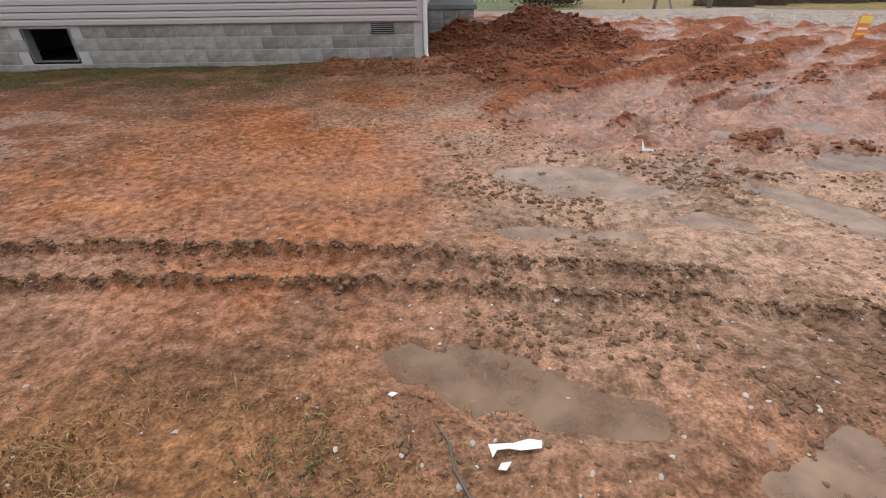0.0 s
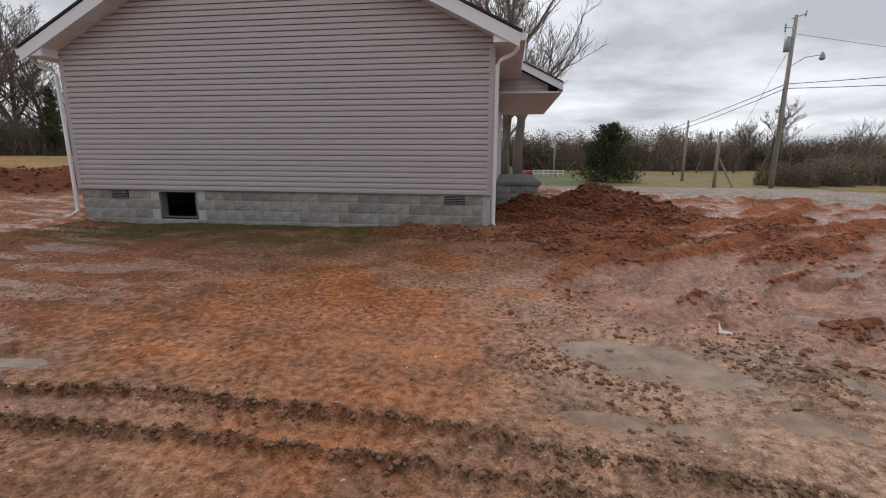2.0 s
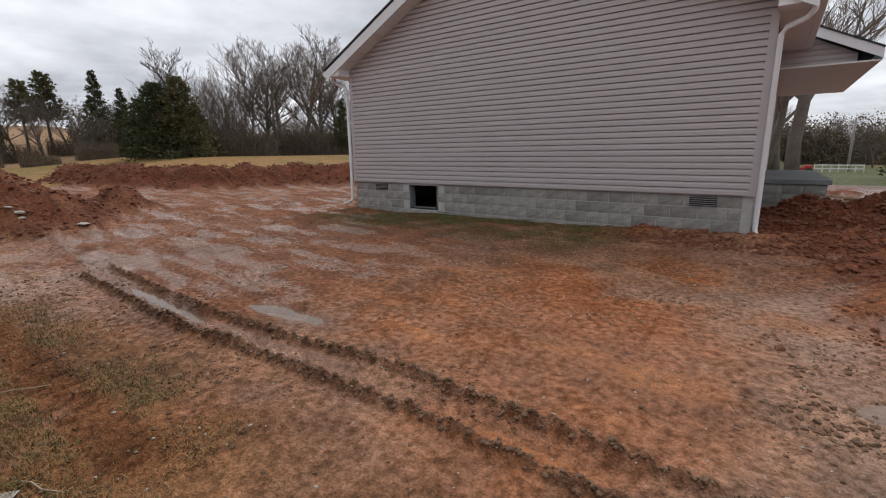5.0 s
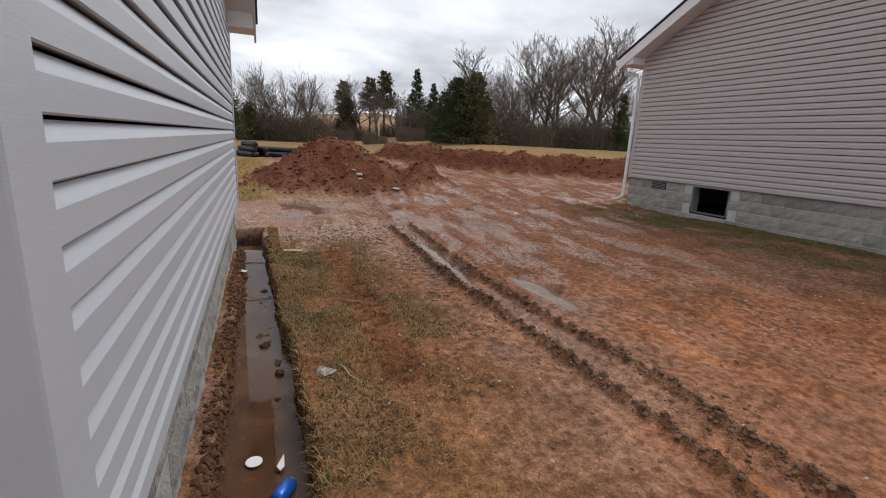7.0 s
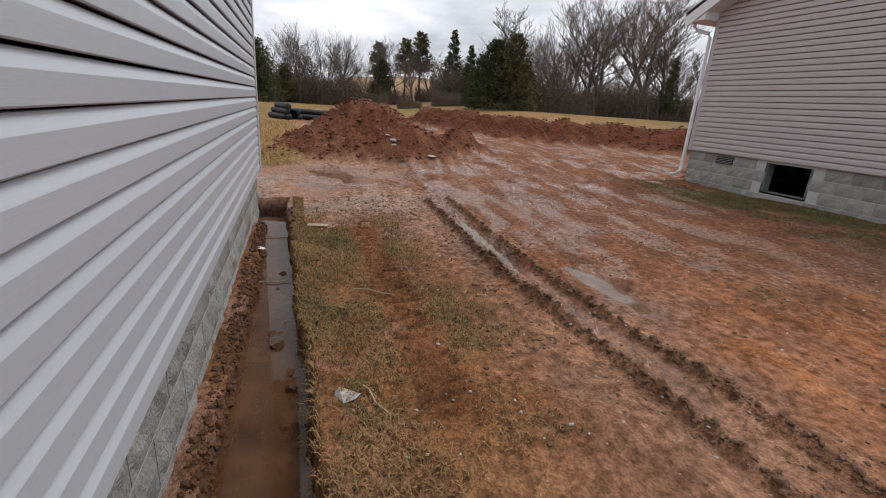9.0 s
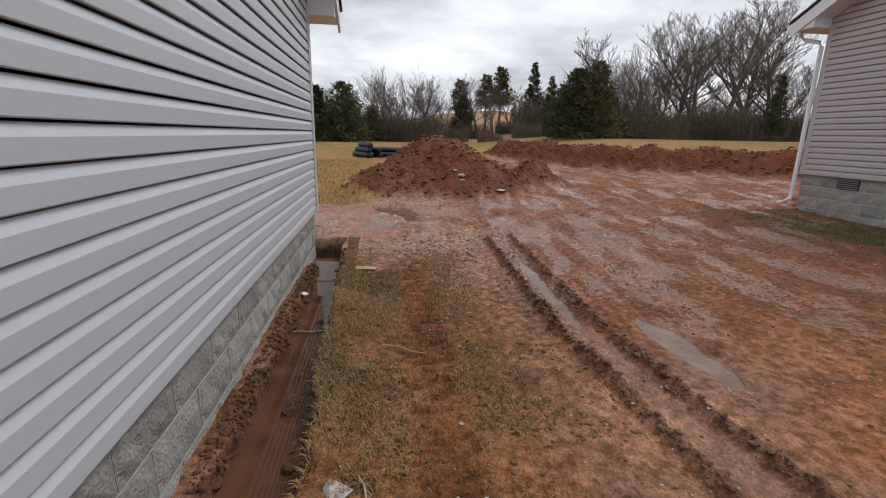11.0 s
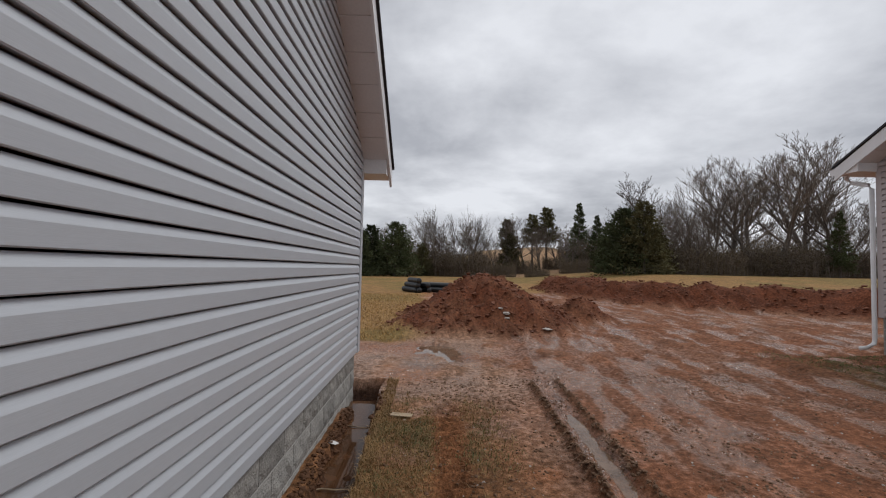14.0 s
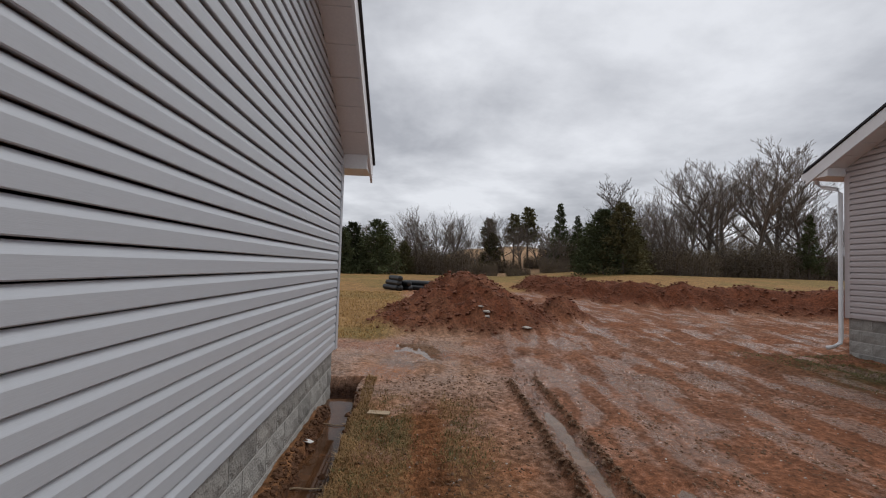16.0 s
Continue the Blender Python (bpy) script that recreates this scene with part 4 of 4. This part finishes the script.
def tree_thing(meshes, label, at, turn=0, scale=1.0, group=""):
    e = thing("tree", label, "tree", at, group)
    e.matrix_world = pose(*at, 0, 0, turn) @ Matrix.Scale(scale, 4)
    part("trunk", meshes[0], e)
    part("crown", meshes[1], e)
    return e


BARE = [bare_tree_meshes(100 + k, 10, 0.6, 1, 4) for k in range(3)] + [bare_tree_meshes(110 + k, 10, 0.4, 3, 3, 0.7) for k in range(2)]
BIG = [bare_tree_meshes(121 + k, 14, 0.55, 1 + k, 4, 1.1) for k in range(2)]
CEDAR = [evergreen_meshes(130, 7, 6.4, M_PINE, 12000, 0.25, 0.03, 0.6), evergreen_meshes(131, 7, 5.2, M_RUST, 10000, 0.25, 0.03, 0.65), evergreen_meshes(132, 6, 4.4, M_PINE, 9000, 0.23, 0.02, 0.6)]
FIR = evergreen_meshes(133, 10, 5.0, M_PINE, 8000, 0.24, 0.1, 1.0)
ROUND = evergreen_meshes(135, 7, 8.2, M_PINE, 16000, 0.24, 0.02, 0.62)
PINE = evergreen_meshes(134, 9, 5.0, M_RUST, 6500, 0.28, 0.42, 0.6)


def west(px, dist):
    """A place in the western treeline by its bearing."""
    return -0.83 - dist, -7.7 + dist * (0.015 + (px - 784) / 798)


def plant(meshes, px, dist, native, tall, label, group, where=west, turn=0):
    x, y = where(px, dist)
    return tree_thing(meshes, label, (x, y, hz(x, y) - 0.05), turn, tall / native, group)


L_BARE, L_CED, L_FIR = "leafless grey hardwood standing in the treeline", "dark green cedar thick to the ground", "tall narrow dark fir above the brush"
for px, dist, tall, k in ((772, 66, 9.5, 3), (790, 68, 9, 0), (812, 66, 9, 4), (835, 70, 9, 3), (850, 66, 8, 1), (905, 72, 8, 4), (930, 74, 9.5, 2), (960, 70, 7, 3), (990, 72, 8, 0), (1090, 70, 10, 3), (1160, 66, 14, 1), (1182, 62, 10, 4), (1205, 60, 9, 2), (1228, 58, 11, 3), (720, 75, 8, 4), (665, 75, 8, 1), (1008, 66, 6, 4), (880, 66, 6, 2), (1240, 50, 8, 4), (1500, 52, 9, 2), (1525, 50, 7, 0), (640, 70, 7, 3), (1100, 74, 8, 2), (1048, 72, 7, 4)):
    plant(BARE[k], px, dist, 10, tall, L_BARE, "bare trees of the western treeline", turn=px * 7)
for px, dist, tall, k in ((1262, 54, 11.5, 0), (1300, 57, 13.5, 1), (1340, 55, 15.5, 1), (1390, 54, 18, 0), (1438, 57, 17.5, 1), (1475, 53, 14, 0), (1505, 58, 10, 1)):
    plant(BIG[k], px, dist, 14, tall, "large spreading leafless oak at the field edge", "large bare trees", turn=px * 3)
for px, dist, tall, k in ((702, 58, 6.8, 0), (660, 60, 6.5, 2), (640, 56, 5.5, 2), (1110, 50, 7.2, 0), (1145, 48, 7.6, 1), (1085, 54, 6.0, 2), (750, 64, 4.5, 1), (905, 72, 6, 1), (1170, 50, 5, 1), (620, 58, 6, 0), (580, 60, 6, 2)):
    plant(CEDAR[k], px, dist, 7 if k < 2 else 6, tall, L_CED, "cedars", turn=px * 5)
for px, dist, tall in ((1028, 69, 10.2), (1060, 66, 8.2), (1500, 50, 7.5)):
    plant(FIR, px, dist, 10, tall, L_FIR, "firs")
for px, dist, tall in ((970, 74, 9.6), (945, 76, 8.5), (900, 76, 8)):
    plant(PINE, px, dist, 9, tall, "pine with a rounded dark crown on a bare stem", "pines", turn=px)


def thicket_mesh(seed, ln, h, leafy):
    """A stretch of tangled winter brush."""
    r = random.Random(seed)
    bits = []
    for k in range(int(ln * 26)):
        x, y = r.uniform(-ln / 2, ln / 2), r.uniform(-1.5, 1.5)
        t = h * r.uniform(0.35, 1.1)
        p = [(x, y, -0.1), (x + r.gauss(0, 0.15), y + r.gauss(0, 0.15), t * 0.5), (x + r.gauss(0, 0.35), y + r.gauss(0, 0.35), t)]
        bits.append(tube(p, [0.03, 0.02, 0.008], 3))
        for j in range(3):
            q = Vector(p[1]).lerp(Vector(p[2]), r.random())
            bits.append(tube([q, q + Vector((r.gauss(0, 0.4), r.gauss(0, 0.4), r.uniform(0.1, 0.7)))], [0.014, 0.006], 3))
    stems = mesh_from("thicket", *merge(bits), M_TWIG)
    g = np.random.RandomState(seed)
    n = int(ln * leafy)
    pts = np.stack([g.uniform(-ln / 2, ln / 2, n), g.uniform(-1.5, 1.5, n), h * 0.85 * g.rand(n) ** 1.3 * (0.55 + 0.9 * vn(g.uniform(0, 9, n), g.rand(n), 1.0, seed))], -1)
    leaves = spray_mesh("thicket", pts, g.randn(n, 3), 0.15, M_BRUSH, seed)
    return stems, leaves


THICKETS = [thicket_mesh(200 + k, 8, (3.2, 2.5, 3.9)[k], 1300) for k in range(3)]


def thicket(x, y, turn, k, scale=1.0):
    e = thing("thicket", "tangled brown winter brush under the trees", "brush", (x, y, hz(x, y)), kind="stuff")
    e.matrix_world = pose(x, y, hz(x, y) - 0.05, 0, 0, turn) @ Matrix.Scale(scale, 4)
    part("stems", THICKETS[k][0], e)
    part("leaves", THICKETS[k][1], e)


for i, px in enumerate(range(600, 1660, 66)):
    for dist in ((62, 70) if px < 1180 else (50, 56)):
        x, y = west(px + (dist % 7) * 4, dist + (i * 37 % 5))
        thicket(x, y, 90 + (i * 31 % 30) - 15, (i + dist) % 3, ((1.25 if dist == 70 else 0.85) + (i * 17 % 5) * 0.09) * (0.5 if 850 < px < 1010 else 1.0))


# the view over the road
def north(px, dist):
    u = (px - 784) / 798
    return 0.17 + dist * (-0.147 + 0.989 * u), -8.32 + dist * (0.989 + 0.147 * u)


plant(ROUND, 1078, 60, 7, 7.2, "rounded dark evergreen on the lawn by the road", "cedars", north)
tree_thing(BIG[0], "large bare yard tree behind the porch", (*north(925, 27), hz(*north(925, 27))), 40, 1.1, "large bare trees")
tree_thing(BIG[1], "twin-stemmed bare yard tree behind the porch", (*north(905, 30), hz(*north(905, 30))), 90, 0.8, "large bare trees")
for i, px in enumerate(range(860, 1760, 34)):
    x, y = north(px, 112 + (i * 29 % 21))
    thicket(x, y, (i * 47 % 40) - 20 - (px - 784) / 14, i % 3, 1.75 + (i * 13 % 5) * 0.2)
    if i % 2:
        plant(BARE[i % 5], px + 9, 105 + (i * 41 % 25), 10, 7.5 + (i * 23 % 6), "distant leafless tree beyond the road", "bare trees beyond the road", north, i * 50)
for i, px in enumerate(range(1395, 1800, 45)):
    x, y = north(px, 52 + (i * 29 % 9))
    thicket(x, y, (i * 47 % 40) - 40, i % 3, 0.75 + (i * 13 % 5) * 0.08)
for px, dist, tall in ((1345, 70, 11.5), (1195, 85, 9), (1300, 95, 10), (1530, 90, 9), (1235, 95, 9.5), (1010, 95, 7)):
    plant(BARE[px % 3], px, dist, 10, tall, "thin leafless tree beyond the road", "bare trees beyond the road", north, px)
for i, px in enumerate(range(-420, 120, 60)):
    x, y = north(px, 75)
    thicket(x, y, (i * 47 % 40), i % 3, 1.3)
    plant(BARE[i % 3], px, 70 + i % 4 * 4, 10, 11 + i % 3, "leafless tree beyond the field", "bare trees of the western treeline", north, i * 60)

# ---- utility poles, lamp and wires ----
def pole(x, y, h, label, dressed=False):
    z = hz(x, y)
    e = thing("utility_pole", label, "utility pole", (x, y, z), "utility poles")
    part("shaft", mesh_from("shaft", *tube([(0, 0, -0.2), (0, 0, h * 0.5), (0, 0, h)], [0.19, 0.16, 0.12], 10), M_POLE, True), e)
    if dressed:
        part("transformer", mesh_from("transformer", *tube([(-0.32, 0, h * 0.80), (-0.32, 0, h * 0.80 + 0.05), (-0.32, 0, h * 0.88), (-0.32, 0, h * 0.885)], [0.18, 0.22, 0.22, 0.1], 12), M_STEEL, True), e, "grey can transformer")
        arm = part("lamp_arm", mesh_from("lamp_arm", *tube([(0.1, 0, h * 0.72), (0.9, -0.2, h * 0.765), (1.9, -0.4, h * 0.775)], [0.03, 0.03, 0.025], 6), M_STEEL), e)
        part("lamp_head", mesh_from("lamp_head", *tube([(1.85, -0.4, h * 0.79), (1.9, -0.4, h * 0.775), (1.9, -0.4, h * 0.755), (1.9, -0.4, h * 0.745)], [0.05, 0.14, 0.2, 0.12], 10), M_STEEL), arm)
        bits = [tube([(-0.7, 0, h * 0.935), (0, 0, h * 0.93)], [0.03, 0.03], 5), tube([(-0.6, 0, h * 0.91), (-0.6, 0, h * 0.955)], [0.05, 0.05], 6), tube([(-0.3, 0, h * 0.98), (0.6, -0.1, h * 1.005)], [0.03, 0.03], 5), tube([(0.55, -0.1, h * 0.99), (0.6, -0.1, h * 1.02)], [0.05, 0.04], 6), tube([(-0.62, 0, h * 0.91), (-0.5, 0, h * 0.89), (-0.33, 0, h * 0.88)], [0.015] * 3, 4)]
        part("insulators", mesh_from("insulators", *merge(bits), M_STEEL), e)
        part("conduit", mesh_from("conduit", *tube([(-0.2, -0.05, 0), (-0.17, -0.05, h * 0.6)], [0.035, 0.035], 6), M_CONC), e)
    return e


PX, PY = 20.5, 30.0
PH = 12.4
pole(PX, PY, PH, "weathered wooden utility pole with transformer and lamp", True)
sx, sy = north(1270, 48)
pole(sx, sy, 5.8, "short leaning-braced wooden pole stub beyond the road")
brace = mesh_from("brace", *tube([(sx + 1.9, sy, hz(sx + 1.9, sy) - 0.1), (sx + 0.25, sy, hz(sx, sy) + 3.0)], [0.1, 0.09], 8), M_POLE)
tagged(new("pole_brace", brace), "slanting wooden brace leaning on the pole stub", "brace")
pole(*north(1212, 62), 8.0, "distant wooden utility pole beyond the lawn")
pole(*north(985, 80), 7.0, "distant wooden utility pole by the field")


def wire(a, b, sag, label, r=0.022):
    pts = [Vector(a).lerp(Vector(b), t) - Vector((0, 0, sag * 4 * t * (1 - t))) for t in np.linspace(0, 1, 14)]
    tagged(new("cable", mesh_from("cable", *tube(pts, [r] * 14, 4), M_WIRE)), label, "cable", "overhead cables")


pz = hz(PX, PY)
fx, fy = north(1110, 110)
for dz, sg, rr in ((0.62, 0.5, 0.03), (0.595, 0.9, 0.03)):
    wire((PX, PY, pz + PH * dz), (fx, fy, 5.2), sg, "black overhead cable strung between utility poles", rr)
    wire((PX, PY, pz + PH * dz), (62, 17, 9.5 - (0.62 - dz) * 30), sg, "black overhead cable strung between utility poles", rr)
wire((PX, PY, pz + PH * 0.9), (60, 26, 3.5), 0.4, "thin slack service wire from the pole", 0.014)
wire((PX, PY, pz + PH * 0.84), (*north(1290, 80), 3.6), 0.2, "thin slack service wire from the pole", 0.014)


# ---- far houses, fence and tractor over the road ----
def far_house(px, dist, w, d, h, label, mat):
    x, y = north(px, dist)
    e = thing("house", label, "house", (x, y, hz(x, y)), "houses beyond the road")
    box("wall", (-w / 2, -d / 2, -0.2, w / 2, d / 2, h), mat, e)
    bm_part("roof", prism([(-w / 2 - 0.3, h), (w / 2 + 0.3, h), (w / 2 - 1.0, h + 1.6), (-w / 2 + 1.0, h + 1.6)], -d / 2 - 0.3, d / 2 + 0.3), M_SHINGLE if mat is not M_WHITE else M_CONC, e)
    for k in range(3):
        xa = -w / 2 + w * (k + 0.5) / 3
        wd = box("window", (xa - 0.4, -d / 2 - 0.05, 0.9, xa + 0.4, -d / 2 + 0.05, 2.0), M_WHITE, e)
        box("pane", (xa - 0.33, -d / 2 - 0.06, 0.97, xa + 0.33, -d / 2 - 0.051, 1.93), M_PIPE, wd)


far_house(1135, 122, 5, 5, 2.3, "small white house half hidden beyond the lawn", M_WHITE)
far_house(1228, 128, 6, 6, 2.4, "low grey shed among the far brush", M_SOFFIT)
far_house(1470, 130, 10, 6, 2.4, "low pale house among distant trees", M_SOFFIT)
fx, fy = north(975, 75)
fence = thing("fence", "low white rail fence across the lawn", "fence", (fx, fy, hz(fx, fy)))
for k in range(7):
    box("post", (k * 0.8 - 2.4, -0.05, -0.1, k * 0.8 - 2.3, 0.05, 1.1), M_WHITE, fence)
for zz in (0.45, 0.9):
    box("rail", (-2.4, -0.03, zz, 2.5, 0.03, zz + 0.14), M_WHITE, fence)
tx, ty = north(934, 62)
tractor = thing("tractor", "small red tractor parked on the far lawn", "tractor", (tx, ty, hz(tx, ty)))
bm_part("body", boxes([(-1.0, -0.4, 0.5, 0.5, 0.4, 1.1), (0.3, -0.5, 0.6, 1.0, 0.5, 1.3)], 0.06), M_RED, tractor)
for xx, rr in ((-0.8, 0.32), (0.7, 0.5)):
    for yy in (-0.6, 0.45):
        part("wheel", mesh_from("wheel", *tube([(xx, yy, rr), (xx, yy + 0.16, rr)], [rr, rr], 14), M_PIPE), tractor)

# ---- small things ----
sg = thing("yard_sign", "orange and yellow sign on a wire frame", "sign", (9.8, 2.85, hz(9.8, 2.85) - 0.02))
bm_part("panel", boxes([(-0.25, -0.01, 0.03, 0.25, 0.01, 0.6)], 0.003), M_ORANGE, sg)
box("stripe", (-0.24, -0.016, 0.4, 0.24, -0.011, 0.58), M_YELLOW, sg)
box("stripe", (-0.2, -0.016, 0.25, 0.2, -0.011, 0.3), M_PAPER, sg)
box("stripe", (-0.2, -0.016, 0.12, 0.2, -0.011, 0.17), M_YELLOW, sg)
for xx in (-0.2, 0.2):
    part("stake", mesh_from("stake", *tube([(xx, 0.015, -0.1), (xx, 0.015, 0.57)], [0.006, 0.006], 5), M_STEEL), sg)
sg.scale = (0.85, 0.85, 0.85)
sg.rotation_euler = (0, radians(3), radians(20))


def corrugated(ln, r):
    pts, rs, n = [], [], int(ln / 0.06)
    for k in range(n):
        pts += [(ln * k / n, 0, 0), (ln * (k + 0.5) / n, 0, 0)]
        rs += [r, r * 0.9]
    return mesh_from("drain_pipe", *tube(pts, rs, 12), M_PIPE, True)


PIPE = corrugated(2.0, 0.15)
bx, by = -27.0, -8.9
STACK = [(0.0, -0.55, 0.15, 24), (0.1, -0.25, 0.15, 20), (0.0, 0.05, 0.15, 27), (0.05, -0.4, 0.41, 22), (0.08, -0.1, 0.41, 30), (0.05, -0.22, 0.66, 18),
         (0.3, 0.45, 0.15, 48), (0.5, 0.75, 0.15, 55), (0.2, 0.9, 0.15, 40), (0.3, 0.6, 0.41, 52), (0.2, 1.2, 0.15, 38), (0.35, 0.95, 0.41, 62)]
for dx, dy, dz, turn in STACK:
    o = new("drain_pipe", PIPE)
    o.matrix_world = pose(bx + dx, by + dy, hz(bx, by) + dz, 0, 0, turn)
    tagged(o, "black corrugated drain pipe piled on the dry field", "pipe", "pile of drain pipes")


def scrap(name, label, category, outline, at, turn, mat, lift=0.012, tilt=0):
    """A thin piece with an uneven outline, curled a little."""
    bm = bmesh.new()
    vs = [bm.verts.new((x, y, 0.05 * x * x)) for x, y in outline]
    bm.faces.new(vs)
    g = bmesh.ops.extrude_face_region(bm, geom=bm.faces[:])
    for v in g["geom"]:
        if isinstance(v, bmesh.types.BMVert):
            v.co.z += 0.003
    bmesh.ops.recalc_face_normals(bm, faces=bm.faces[:])
    ob = new(name, bm_mesh(name, bm, mat))
    ob.matrix_world = pose(at[0], at[1], hz(at[0], at[1]) + lift, tilt, 0, turn)
    return tagged(ob, label, category)


scrap("plastic_scrap", "torn white plastic scrap lying in the mud", "litter", [(-0.08, 0.0), (-0.07, -0.045), (-0.055, -0.02), (-0.02, -0.015), (0.02, -0.022), (0.085, -0.015), (0.09, 0.01), (0.05, 0.018), (0.0, 0.004)], (0.53, -7.49), 0, M_PAPER)
scrap("plastic_scrap", "small white plastic shard in the mud", "litter", [(-0.02, 0), (0.0, -0.015), (0.03, 0), (0, 0.012)], (0.49, -7.56), 30, M_PAPER)
scrap("plastic_scrap", "small white chip on the mud", "litter", [(-0.015, 0), (0.0, -0.012), (0.02, 0), (0, 0.01)], (0.13, -7.28), 10, M_PAPER)
scrap("plastic_scrap", "upright white plastic shard stuck in red clay", "litter", [(-0.05, 0.01), (0.055, -0.005), (0.06, 0.015), (-0.02, 0.03), (-0.035, 0.1)], (2.03, -4.74), 10, M_PAPER, 0.01, 60)
scrap("wood_offcut", "pale wood offcut lying beside the trench", "wood", [(-0.1, -0.045), (0.1, -0.05), (0.1, 0.04), (-0.1, 0.045)], (-5.04, -8.0), 80, M_WOOD, 0.02)
scrap("bottle_cap", "round white lid floating in the trench", "litter", [(0.035 * math.cos(t), 0.035 * math.sin(t)) for t in np.linspace(0, 6.28, 14, endpoint=False)], (-1.75, -8.37), 0, M_PAPER, 0.075)
scrap("plastic_scrap", "pointed white plastic strip in the trench", "litter", [(-0.03, 0), (0.0, -0.012), (0.08, 0), (0, 0.02)], (-1.68, -8.26), 170, M_PAPER, 0.075)
for k, (xx, yy, tn) in enumerate(((-3.3, -7.72, 60), (-3.9, -8.4, 95), (-5.1, -8.45, 80), (-2.2, -7.9, 20), (0.34, -7.53, 110))):
    v, f = tube([(-0.14, 0, 0), (-0.04, 0.012, 0.006), (0.05, -0.006, 0.004), (0.15, 0.01, 0)], [0.006, 0.005, 0.005, 0.003], 5)
    o = new("stick", mesh_from("stick", v, f, M_WOOD if k < 4 else M_BARK))
    o.matrix_world = pose(xx, yy, hz(xx, yy) + (0.012 if yy > -8.2 else 0.075), 0, 0, tn)
    tagged(o, "thin broken stick lying on the ground", "stick", "sticks")
can = thing("drink_can", "blue drink can floating in the trench", "can", (-1.52, -8.26, -0.115))
part("body", mesh_from("body", *tube([(-0.06, 0, 0), (-0.052, 0, 0), (0.045, 0, 0), (0.06, 0, 0)], [0.026, 0.033, 0.033, 0.027], 16), M_BLUE, True), can)
part("lid", mesh_from("lid", *tube([(-0.063, 0, 0), (-0.0605, 0, 0)], [0.026, 0.026], 16), M_STEEL), can, "silver can top")
can.rotation_euler = (0, radians(-8), radians(-30))
stone = lumps("flat_stone", "flat pale stone in the grass", np.array([-2.24]), np.array([-8.0]), np.array([0.045]), M_STONE, 77, 0.3)
stone["kind"] = "thing"
tagged(stone, category="stone")
for k, (xx, yy, tn, ln) in enumerate(((1.3, 2.9, 20, 1.1), (1.5, 3.1, -8, 0.9), (1.2, 3.2, 5, 0.7))):
    o = box("lumber", (-ln / 2, -0.045, -0.019, ln / 2, 0.045, 0.019), M_WOOD, bevel=0.003)
    o.matrix_world = pose(xx, yy, hz(xx, yy) + 0.07 + 0.03 * k, 0, 4, tn)
    tagged(o, "pale scrap board lying on the clay heap", "board", "scrap boards")
scrap("plastic_scrap", "crumpled white wrapper on the wet trench ledge", "litter", [(-0.05, 0), (-0.02, -0.03), (0.05, -0.01), (0.04, 0.03), (-0.02, 0.025)], (-4.5, -8.5), 40, M_PAPER, 0.02)
chip = np.random.RandomState(91)
for k in range(6):
    xx, yy = -10.3 + 0.22 * chip.randn(), -6.0 + 0.3 * chip.randn()
    slab = lumps("rubble", "pale broken slab lying at the foot of the heap", np.array([xx]), np.array([yy]), np.array([0.05 + 0.05 * chip.rand()]), M_STONE, 300 + k, 0.35)
    slab["kind"] = "thing"
    tagged(slab, category="rubble", group="rubble at the heap")
